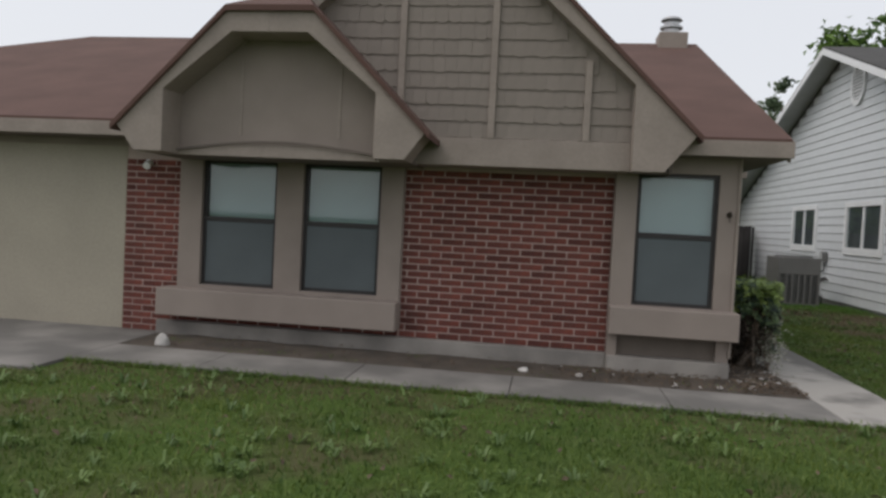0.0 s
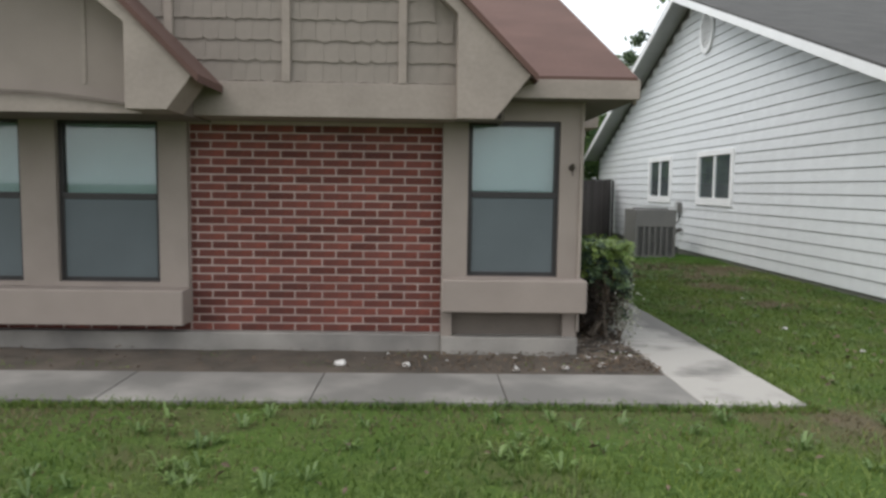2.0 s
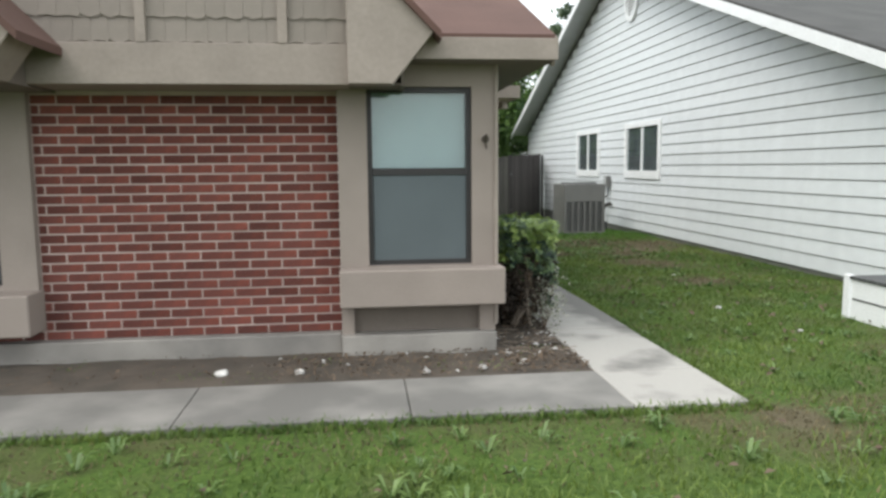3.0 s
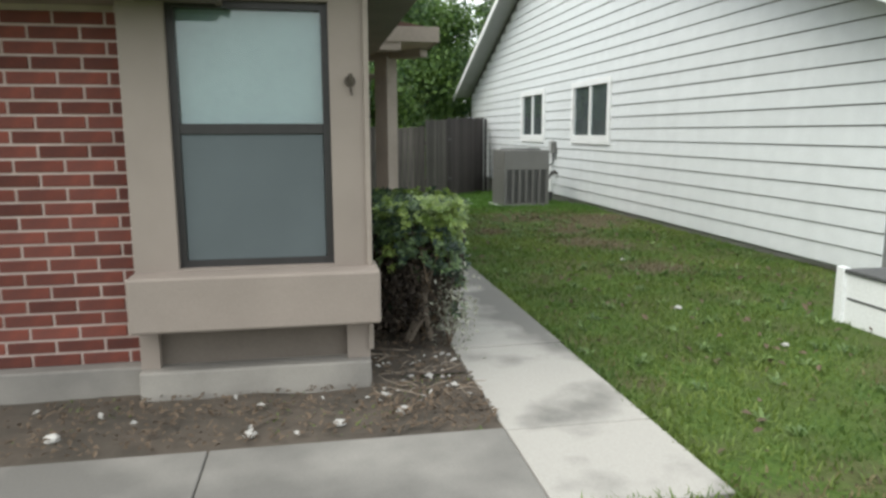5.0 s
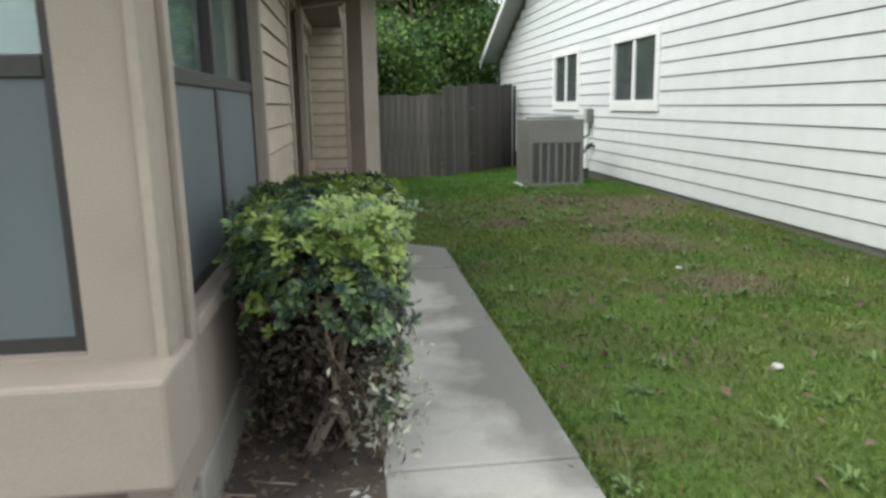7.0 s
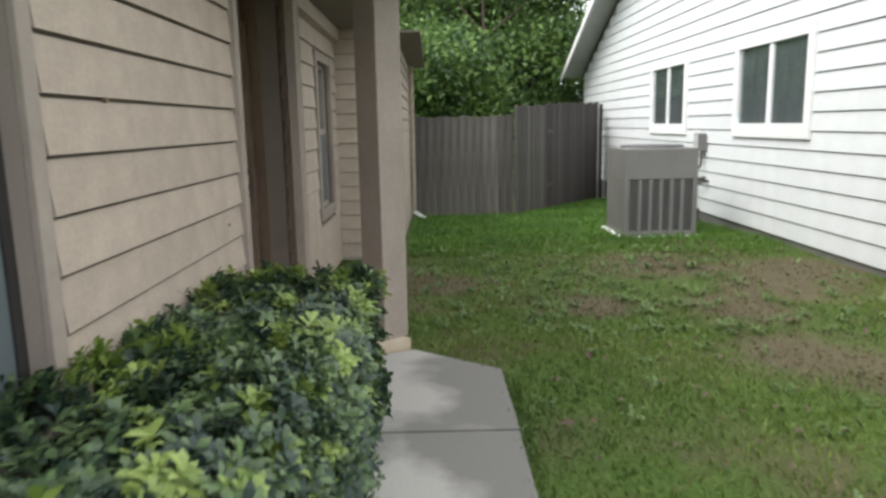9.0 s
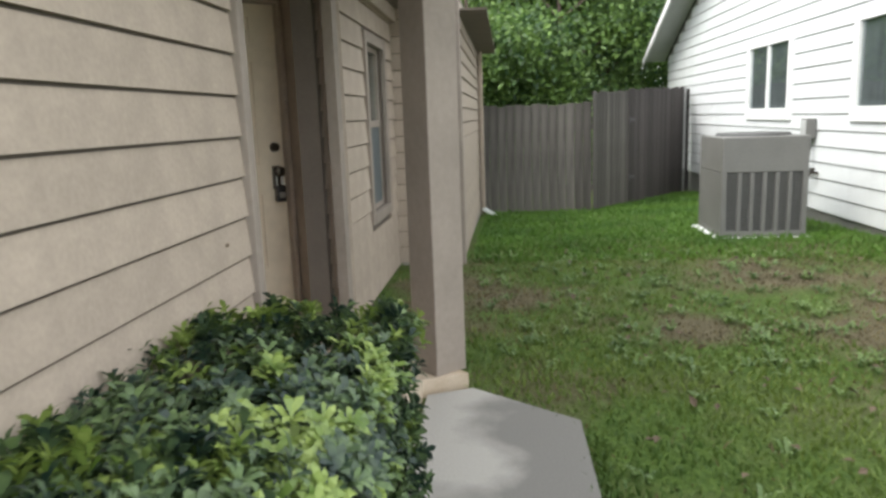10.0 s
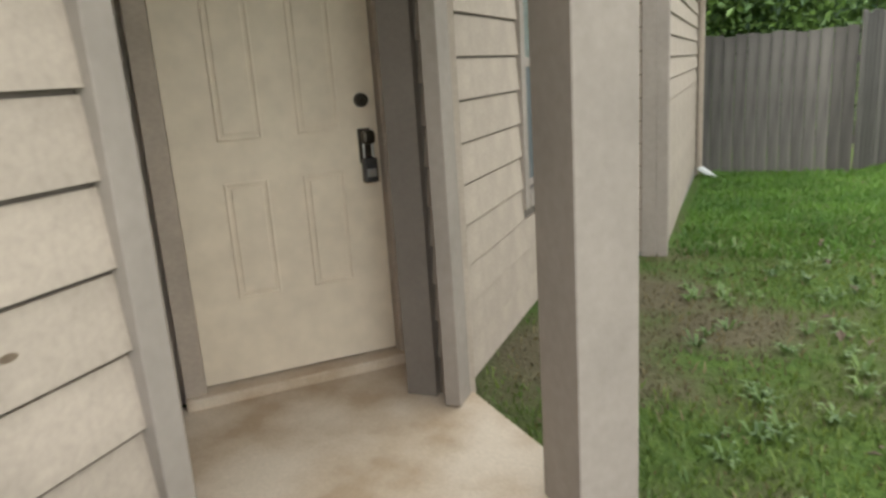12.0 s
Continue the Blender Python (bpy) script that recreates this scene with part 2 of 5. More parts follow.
def lawn_mat():
    """Turf: green with worn and dry patches, mottled at a small scale."""
    m = bpy.data.materials.new("lawn_turf")
    m.use_nodes = True
    n, l = m.node_tree.nodes, m.node_tree.links
    b = n["Principled BSDF"]
    b.inputs["Roughness"].default_value, b.inputs["Specular IOR Level"].default_value = 0.95, 0.15
    co = n.new("ShaderNodeTexCoord")
    tex = []
    for sc, det in ((0.6, 4), (1.5, 6), (38.0, 5)):
        t = n.new("ShaderNodeTexNoise")
        t.inputs["Scale"].default_value, t.inputs["Detail"].default_value = sc, det
        l.new(co.outputs["Object"], t.inputs["Vector"])
        tex.append(t)
    r1, r2 = n.new("ShaderNodeValToRGB"), n.new("ShaderNodeValToRGB")
    r1.color_ramp.elements[0].position, r1.color_ramp.elements[1].position = 0.33, 0.66
    r1.color_ramp.elements[0].color, r1.color_ramp.elements[1].color = (0.046, 0.082, 0.018, 1), (0.088, 0.138, 0.030, 1)
    l.new(tex[2].outputs["Fac"], r1.inputs["Fac"])
    r2.color_ramp.elements[0].position, r2.color_ramp.elements[1].position = 0.44, 0.60
    l.new(tex[1].outputs["Fac"], r2.inputs["Fac"])
    mx = n.new("ShaderNodeMix")
    mx.data_type = "RGBA"
    mul = n.new("ShaderNodeMath")
    mul.operation = "MULTIPLY"
    r3 = n.new("ShaderNodeValToRGB")
    r3.color_ramp.elements[0].position, r3.color_ramp.elements[1].position = 0.36, 0.58
    l.new(tex[0].outputs["Fac"], r3.inputs["Fac"])
    l.new(r2.outputs["Color"], mul.inputs[0])
    l.new(r3.outputs["Color"], mul.inputs[1])
    l.new(mul.outputs[0], mx.inputs["Factor"])
    l.new(r1.outputs["Color"], mx.inputs["A"])
    mx.inputs["B"].default_value = (0.092, 0.090, 0.042, 1)
    # bare earth at the known dry spots, with ragged edges
    last = None
    for x, y, r in BARE:
        d, mr = n.new("ShaderNodeVectorMath"), n.new("ShaderNodeMapRange")
        d.operation, d.inputs[1].default_value = "DISTANCE", (x, y, -0.04)
        mr.inputs["From Min"].default_value, mr.inputs["From Max"].default_value = r * 1.25, r * 0.2
        l.new(co.outputs["Object"], d.inputs[0])
        l.new(d.outputs["Value"], mr.inputs["Value"])
        if last:
            top = n.new("ShaderNodeMath")
            top.operation = "MAXIMUM"
            l.new(last, top.inputs[0])
            l.new(mr.outputs[0], top.inputs[1])
            last = top.outputs[0]
        else:
            last = mr.outputs[0]
    rag, soil, edge_ = n.new("ShaderNodeMath"), n.new("ShaderNodeMix"), n.new("ShaderNodeMapRange")
    rag.operation = "ADD"
    l.new(last, rag.inputs[0])
    l.new(tex[1].outputs["Fac"], rag.inputs[1])
    edge_.inputs["From Min"].default_value, edge_.inputs["From Max"].default_value = 0.72, 1.25
    l.new(rag.outputs[0], edge_.inputs["Value"])
    soil.data_type = "RGBA"
    soil.inputs["B"].default_value = (0.112, 0.096, 0.058, 1)
    l.new(edge_.outputs[0], soil.inputs["Factor"])
    l.new(mx.outputs["Result"], soil.inputs["A"])
    l.new(soil.outputs["Result"], b.inputs["Base Color"])
    bp = n.new("ShaderNodeBump")
    bp.inputs["Strength"].default_value, bp.inputs["Distance"].default_value = 1.0, 0.03
    l.new(tex[2].outputs["Fac"], bp.inputs["Height"])
    l.new(bp.outputs["Normal"], b.inputs["Normal"])
    return m


M_LAWN = lawn_mat()


# ---- mesh helpers ----
def thing(name, label, category, at=(0, 0, 0), rz=0.0, group="", kind=""):
    """An empty at the base of a thing, which its parts hang from."""
    e = new(name)
    e.empty_display_size = 0.1
    e.matrix_basis = pose(*at, 0, 0, rz)
    return tagged(e, label, category, group, kind)


def part(name, bm, material, parent, label=""):
    me = bpy.data.meshes.new(name)
    bm.to_mesh(me)
    bm.free()
    me.materials.append(material)
    ob = new(name, me)
    if parent:
        ob.parent = parent
    return tagged(ob, label)


def piece(name, me, parent, loc=(0, 0, 0), rot=(0, 0, 0), scale=(1, 1, 1)):
    """One of many alike pieces on a shared mesh."""
    ob = new(name, me)
    ob.parent = parent
    ob.location, ob.rotation_euler, ob.scale = loc, rot, scale
    return ob


def mesh_of(name, bm, material):
    me = bpy.data.meshes.new(name)
    bm.to_mesh(me)
    bm.free()
    me.materials.append(material)
    return me


def boxes(specs, bevel=0.0):
    """One mesh of boxes, each (x0, y0, z0, x1, y1, z1), with rounded edges."""
    bm = bmesh.new()
    for x0, y0, z0, x1, y1, z1 in specs:
        m = Matrix.Translation(((x0 + x1) / 2, (y0 + y1) / 2, (z0 + z1) / 2)) @ Matrix.Diagonal((abs(x1 - x0), abs(y1 - y0), abs(z1 - z0), 1))
        bmesh.ops.create_cube(bm, size=1, matrix=m)
    if bevel:
        bmesh.ops.bevel(bm, geom=bm.edges[:], offset=bevel, segments=2, affect="EDGES", profile=0.5)
    return bm


def ring(u0, z0, u1, z1, sides, lay, d0, d1):
    """A closed frame of one piece: sides are its widths left, right, below, above. lay as in holed()."""
    l_, r_, lo, hi = sides
    bm = bmesh.new()

    def at(u, z, d):
        return bm.verts.new((u, d, z) if lay == "x" else (d, u, z))

    outer, inner = [(u0, z0), (u1, z0), (u1, z1), (u0, z1)], [(u0 + l_, z0 + lo), (u1 - r_, z0 + lo), (u1 - r_, z1 - hi), (u0 + l_, z1 - hi)]
    loops = [[at(u, z, d) for u, z in lp] for lp, d in ((outer, d0), (inner, d0), (inner, d1), (outer, d1))]
    for a, b in zip(loops, loops[1:] + loops[:1]):
        for i in range(4):
            j = (i + 1) % 4
            bm.faces.new((a[i], a[j], b[j], b[i]))
    bmesh.ops.recalc_face_normals(bm, faces=bm.faces[:])
    return bm


def turned(bm, m):
    bmesh.ops.transform(bm, matrix=m, verts=bm.verts[:])
    return bm


def prism(outline, depth, axis="y", start=0.0, bevel=0.0):
    """A flat outline pushed through a depth. axis y: outline in x, z; axis x: in y, z; axis z: in x, y."""
    bm = bmesh.new()

    def at(a, b, d):
        return {"y": (a, d, b), "x": (d, a, b), "z": (a, b, d)}[axis]

    lo = [bm.verts.new(at(a, b, start)) for a, b in outline]
    hi = [bm.verts.new(at(a, b, start + depth)) for a, b in outline]
    bm.faces.new(lo)
    bm.faces.new(hi[::-1])
    k = len(outline)
    for i in range(k):
        bm.faces.new((lo[i], hi[i], hi[(i + 1) % k], lo[(i + 1) % k]))
    bmesh.ops.recalc_face_normals(bm, faces=bm.faces[:])
    if bevel:
        bmesh.ops.bevel(bm, geom=bm.edges[:], offset=bevel, segments=1, affect="EDGES")
    return bm


def solid(corners, thick):
    """A slab under a flat polygon of points, thick metres downwards."""
    bm = bmesh.new()
    top = [bm.verts.new(c) for c in corners]
    low = [bm.verts.new((c[0], c[1], c[2] - thick)) for c in corners]
    bm.faces.new(top)
    bm.faces.new(low[::-1])
    k = len(corners)
    for i in range(k):
        bm.faces.new((top[i], low[i], low[(i + 1) % k], top[(i + 1) % k]))
    bmesh.ops.recalc_face_normals(bm, faces=bm.faces[:])
    return bm


def rod(a, b, r0, r1=None, sides=8):
    """A tapered round bar from a to b."""
    a, b = Vector(a), Vector(b)
    bm = bmesh.new()
    m = Matrix.Translation((a + b) / 2) @ (b - a).to_track_quat("Z", "Y").to_matrix().to_4x4()
    bmesh.ops.create_cone(bm, cap_ends=True, segments=sides, radius1=r0, radius2=r0 if r1 is None else r1, depth=(b - a).length, matrix=m)
    return bm


def joined(bms):
    out = bmesh.new()
    for bm in bms:
        me = bpy.data.meshes.new("tmp")
        bm.to_mesh(me)
        bm.free()
        out.from_mesh(me)
        bpy.data.meshes.remove(me)
    return out


def holed(u0, u1, z0, z1, holes, lay, d0, d1):
    """A wall with openings, as boxes round them. lay "x": runs along x, from y = d0 to d1; lay "y": runs along y, from x = d0 to d1."""
    us = sorted({u0, u1, *(h[0] for h in holes), *(h[1] for h in holes)})
    specs = []
    for a, b in zip(us, us[1:]):
        cuts = sorted((h[2], h[3]) for h in holes if h[0] <= a and h[1] >= b)
        z = z0
        for lo, hi in cuts + [(z1, z1)]:
            if lo > z:
                specs.append((a, d0, z, b, d1, lo) if lay == "x" else (d0, a, z, d1, b, lo))
            z = max(z, hi)
    bm = boxes(specs)
    bmesh.ops.remove_doubles(bm, verts=bm.verts[:], dist=1e-5)
    return bm


# ---- ground ----
def ground_z(x, y):
    """The lie of the lawn: level by the house, falling gently behind it."""
    z = -0.035
    if y > 9.0:
        z -= 0.043 * (min(y, 24.0) - 9.0)
    return z


def build_ground():
    xs = [-900, -200, -60, -25] + [-16 + i for i in range(33)] + [25, 60, 200, 900]
    ys = [-900, -200, -60, -25] + [-14 + i for i in range(40)] + [40, 80, 200, 900]
    bm = bmesh.new()
    grid = [[bm.verts.new((x, y, ground_z(x, y) + 0.012 * noise.noise((x * 0.7, y * 0.7, 0)))) for x in xs] for y in ys]
    for j in range(len(ys) - 1):
        for i in range(len(xs) - 1):
            bm.faces.new((grid[j][i], grid[j][i + 1], grid[j + 1][i + 1], grid[j + 1][i]))
    g = part("ground", bm, M_LAWN, None)
    tagged(g, "green lawn with worn brown patches", "lawn", kind="structure")


build_ground()

WALK_X0, WALK_X1 = 1.84, 2.60
FRONT_Y0, FRONT_Y1 = -1.70, -0.92


def build_pavement():
    pav = thing("pavement", "weathered grey concrete walk with dark stains", "pavement", kind="structure")
    rng = random.Random(3)

    def slab(x0, y0, x1, y1, z=0.0, material=M_PATHTOP):
        part("slab", boxes([(x0 + 0.003, y0 + 0.003, -0.12, x1 - 0.003, y1 - 0.003, z + rng.uniform(-0.004, 0.004))], 0.008), material, pav)

    xs = [-5.2, -3.9, -2.45, -0.95, 0.45, WALK_X0]
    for a, b in zip(xs, xs[1:]):
        slab(a, FRONT_Y0, b, FRONT_Y1, 0.0, M_FRONTWALK)
    ys = [FRONT_Y0, -0.94, 0.40, 2.05, 3.72]
    for a, b in zip(ys, ys[1:]):
        slab(WALK_X0, a, WALK_X1, b)
    part("slab", solid([(WALK_X0, 3.73, 0), (WALK_X1, 3.73, 0), (WALK_X1 - 0.01, 4.56, 0), (2.07, 4.96, 0), (WALK_X0, 4.86, 0)], 0.12), M_PATHTOP, pav)
    slab(-14.0, -2.2, -5.2, 0.1, 0.0, M_FRONTWALK)
    porch = thing("porch_slab", "tan raised concrete porch slab at the door", "porch", kind="structure")
    part("slab", solid([(1.27, 4.1, 0.06), (1.80, 4.1, 0.06), (1.81, 4.91, 0.06), (2.045, 5.02, 0.06), (1.27, 5.74, 0.06), (1.23, 5.62, 0.06), (0.86, 5.99, 0.06), (0.14, 5.27, 0.06), (1.23, 4.18, 0.06)], 0.2), M_PORCH, porch)


build_pavement()


def build_beds():
    def bed(name, x0, y0, x1, y1, label):
        nx, ny = max(2, int((x1 - x0) / 0.12)), max(2, int((y1 - y0) / 0.12))
        bm = bmesh.new()
        v = [[bm.verts.new((x0 + (x1 - x0) * i / nx, y0 + (y1 - y0) * j / ny,
                            -0.012 + 0.022 * noise.noise((x0 + i * 0.35, y0 + j * 0.35, 3)))) for i in range(nx + 1)] for j in range(ny + 1)]
        for j in range(ny):
            for i in range(nx):
                bm.faces.new((v[j][i], v[j][i + 1], v[j + 1][i + 1], v[j + 1][i]))
        o = part(name, bm, M_SOIL, None)
        tagged(o, label, "flower bed", kind="structure")

    bed("soil_bed", -5.2, FRONT_Y1 - 0.01, WALK_X0 + 0.01, -0.05, "bare brown soil bed along the house wall")
    bed("mulch_bed", 1.2, -0.06, WALK_X0 + 0.01, 4.1, "brown mulch bed under the shrubs")


build_beds()

# ---- the brown house ----
house = thing("house", "single-storey house of red brick and taupe siding with a brown roof", "house")
WX = 1.25          # side wall
BX = 1.18          # side wall behind the door
EAVE_Y, EAVE_Z = -0.42, 2.47
RIDGE_Y, RIDGE_Z = 5.0, 4.78
SLOPE = (RIDGE_Z - EAVE_Z) / (RIDGE_Y - EAVE_Y)


def house_shell():
    """The walls behind all cladding."""
    part("foundation", boxes([(-5.25, -0.10, -0.3, 0.0, 0.12, 0.15), (0.0, -0.22, -0.3, WX, 0.12, 0.15), (WX - 0.15, 0.1, -0.3, WX + 0.015, 4.13, 0.2)], 0.012), M_CONCRETE, house, "grey concrete footing")
    part("core_wall", joined([
        holed(-5.2, 0.0, 0.14, 2.6, [(-4.74, -3.82, 0.60, 2.08), (-3.5, -2.58, 0.60, 2.08)], "x", 0.06, 0.2),
        boxes([(-5.75, 0.06, -0.1, -5.2, 0.2, 2.6)])]), M_SOFFIT_SHADE, house)
    # stucco bay round the corner window
    part("bay_wall", holed(0.0, WX, 0.15, 2.5, [(0.23, 1.06, 0.70, 2.11), (0.10, 1.12, 0.15, 0.40)], "x", -0.15, 0.0), M_STUCCO, house, "taupe stucco bay wall")
    part("bay_recess", boxes([(0.06, -0.08, 0.15, 1.16, 0.02, 0.42)]), M_SOFFIT_SHADE, house)
    part("side_bay_wall", holed(-0.148, 2.36, 0.2, 2.45, [(0.16, 2.28, 0.70, 2.11)], "y", WX - 0.12, WX), M_STUCCO, house, "taupe side wall round the window")
    part("corner_board", boxes([(WX - 0.01, -0.17, 0.2, WX + 0.02, -0.05, 2.4)], 0.004), M_TRIM, house)
    part("inner_wall", boxes([(WX - 0.15, 2.36, 0.1, WX - 0.02, 4.13, 2.6)]), M_SOFFIT_SHADE, house)
    part("inner_wall", holed(5.64, 8.3, 0.0, 2.6, [(7.0, 7.76, 0.66, 2.0)], "y", BX - 0.15, BX - 0.02), M_SOFFIT_SHADE, house)
    for box in ((BX - 0.05, 8.34, -0.3, 1.78, 8.45, 2.7), (1.68, 8.45, -0.35, 1.78, 13.2, 2.7), (-13.8, 13.2, -0.4, 1.7, 13.3, 2.7), (-13.9, 0.2, -0.3, -13.75, 13.3, 2.7)):
        part("inner_wall", boxes([box]), M_SOFFIT_SHADE, house)


house_shell()


def sill(x0, x1, z0, z1, y):
    part("sill_box", boxes([(x0, y, z0, x1, 0.0, z1)], 0.014), M_STUCCO, house, "taupe stucco sill box")


sill(-5.15, -2.30, 0.24, 0.56, -0.30)
sill(-0.005, 1.30, 0.395, 0.69, -0.34)


def sash_window(w, h, m, split=None, upper=0.47, blinds=True, frame_mat=None, label="dark-framed sash window with a closed blind and a lower insect screen"):
    """A hung window in a dark frame: blind behind the upper pane, screen over the lower. Local x along the wall, y inwards."""
    fm = frame_mat or M_BRONZE
    rail = h * (1 - upper)
    f = 0.04
    win = part("window", ring(0, 0, w, h, (f, f, f, f), "x", 0, 0.07), fm, house, label)
    win.matrix_basis = m
    part("meeting_rail", boxes([(f, -0.006, rail - 0.028, w - f, 0.05, rail + 0.028)], 0.004), fm, win)
    if split:
        part("mullion", boxes([(split - 0.03, -0.004, f, split + 0.03, 0.05, h - f)], 0.004), fm, win)
    p = part("pane", boxes([(f, 0.030, rail + 0.028, w - f, 0.034, h - f)]), M_GLASS, win)
    p.visible_shadow = False
    part("insect_screen", boxes([(f + 0.004, 0.006, f, w - f - 0.004, 0.010, rail - 0.026)]), M_SCREEN, win, "grey insect screen")
    slat, n = bmesh.new(), int((h - 0.05) / 0.026)
    for i in range(n):
        z = 0.03 + i * 0.026
        vs = [slat.verts.new(c) for c in ((f, 0.075, z), (w - f, 0.075, z), (w - f, 0.079, z + 0.027), (f, 0.079, z + 0.027))]
        slat.faces.new(vs)
    part("blind", slat, M_BLIND, win, "pale closed slat blind")
    part("backing", boxes([(f, 0.10, 0, w - f, 0.11, h)]), M_CURTAIN, win)
    return win


sash_window(0.83, 1.41, pose(0.23, -0.105, 0.70))
sash_window(0.92, 1.48, pose(-4.74, -0.005, 0.60))
sash_window(0.92, 1.48, pose(-3.50, -0.005, 0.60))
sash_window(2.12, 1.41, pose(WX - 0.045, 0.16, 0.70, 0, 0, 90), split=1.0)
sash_window(0.76, 1.34, pose(BX - 0.03, 7.0, 0.66, 0, 0, 90), frame_mat=M_TRIM, label="taupe-framed sash window with a dark lower screen")


def casing():
    """Trim boards round the windows, at corners and beside the door."""
    # wide surround of the double window
    part("window_surround", holed(-5.02, -2.32, 0.50, 2.16, [(-4.74, -3.82, 0.60, 2.08), (-3.5, -2.58, 0.60, 2.08)], "x", -0.06, 0.055), M_STUCCO, house, "taupe stucco window surround")
    for box in ((WX, 0.10, 0.62, WX + 0.022, 0.16, 2.15), (WX, 2.28, 0.62, WX + 0.022, 2.345, 2.15), (WX, 0.16, 0.64, WX + 0.03, 2.28, 0.70)):
        part("side_casing", boxes([box], 0.003), M_TRIM, house)
    part("corner_trim", boxes([(WX - 0.02, 4.08, 0.12, WX + 0.04, 4.15, 2.5)], 0.004), M_TRIM, house)
    part("corner_trim", boxes([(WX - 0.02, 5.56, 0.07, WX + 0.045, 5.68, 2.5)], 0.004), M_TRIM, house)
    part("window_casing", boxes([(BX, 6.92, 0.58, BX + 0.035, 7.0, 2.08), (BX, 7.76, 0.58, BX + 0.035, 7.84, 2.08), (BX, 7.0, 0.58, BX + 0.04, 7.76, 0.66), (BX, 7.0, 2.0, BX + 0.035, 7.76, 2.08)], 0.003), M_TRIM, house)
    part("corner_trim", boxes([(1.77, 8.30, -0.05, 1.845, 8.42, 2.6)], 0.004), M_TRIM, house)
    part("corner_trim", boxes([(1.67, 8.29, -0.05, 1.77, 8.32, 2.6)], 0.004), M_TRIM, house)
    part("corner_trim", boxes([(1.77, 13.1, -0.2, 1.845, 13.22, 2.6)], 0.004), M_TRIM, house)


casing()


def lap_siding(wall, length, m, z0, z1, exposure, mat_, skip=None, thick=0.02, gap=0.011, mesh_cache={}):
    """Boards that overlap, each one a piece of its own. Local x runs along the wall, -y outwards."""
    # gap bares the dark backing, whose colour draws the shadow line under each lap
    z = z0
    while z < z1:
        for a, b in (skip(z, exposure) if skip else [(0.0, length)]):
            key = (round(b - a, 3), exposure, mat_.name)
            if key not in mesh_cache:
                L, e = b - a, exposure
                bm = prism([(0.0, 0.0), (-thick, 0.0), (-thick * 0.98, 0.004), (-thick * 0.35, e - gap), (0.0, e - gap)], L, "x", 0.0)
                mesh_cache[key] = mesh_of("board", bm, mat_)
            q = m @ Matrix.Translation((a, 0, z))
            ob = new("board", mesh_cache[key])
            ob.parent = wall
            ob.matrix_basis = q
        z += exposure


# siding backings are dark, so lap shadows sit in their colour
side_wall = part("side_siding", boxes([(WX - 0.02, 2.36, 0.2, WX - 0.004, 4.08, 2.45)]), M_SOFFIT_SHADE, house, "taupe lap siding wall")
lap_siding(side_wall, 1.72, pose(WX, 2.36, 0, 0, 0, 90), 0.143, 2.42, 0.1526, M_SIDING)
for ky, kz, kr in ((2.72, 1.51, 0.012), (3.18, 1.07, 0.015), (3.62, 1.68, 0.010), (3.74, 1.22, 0.013), (3.44, 0.92, 0.016), (2.95, 1.83, 0.011), (3.86, 0.98, 0.012)):
    part("knot", turned(rod((0, 0, 0), (0.013, 0, 0), 1.0, 0.8, 10), Matrix.Translation((WX + 0.002, ky, kz)) @ Matrix.Diagonal((1, kr * 1.7, kr * 0.7, 1))), M_TWIG, side_wall, "dark scuffed knot")
back_wall = part("back_siding", holed(5.68, 8.3, 0.05, 2.5, [(7.0, 7.76, 0.66, 2.0)], "y", BX - 0.02, BX - 0.004), M_SOFFIT_SHADE, house, "taupe lap siding wall")
lap_siding(back_wall, 2.62, pose(BX, 5.68, 0, 0, 0, 90), -0.008, 2.42, 0.177, M_SIDING,
           skip=lambda z, e: [(0, 1.24), (2.16, 2.62)] if z + e > 0.6 and z < 2.08 else [(0, 2.62)])
step_wall = part("step_siding", boxes([(BX, 8.32, -0.1, 1.68, 8.335, 2.6)]), M_SOFFIT_SHADE, house)
lap_siding(step_wall, 0.49, pose(BX, 8.32, 0), 0.0, 2.5, 0.1555, M_SIDING)
rear_wall = part("rear_siding", boxes([(1.78, 8.42, -0.2, 1.795, 13.1, 2.6)]), M_SOFFIT_SHADE, house)
lap_siding(rear_wall, 4.68, pose(1.80, 8.42, 0, 0, 0, 90), -0.05, 2.5, 0.1555, M_SIDING)
part("footing", boxes([(BX - 0.1, 5.7, -0.3, BX - 0.004, 8.31, 0.0), (BX, 8.30, -0.35, 1.8, 8.4, 0.0), (1.7, 8.4, -0.5, 1.81, 13.2, -0.05)]), M_CONCRETE, house)


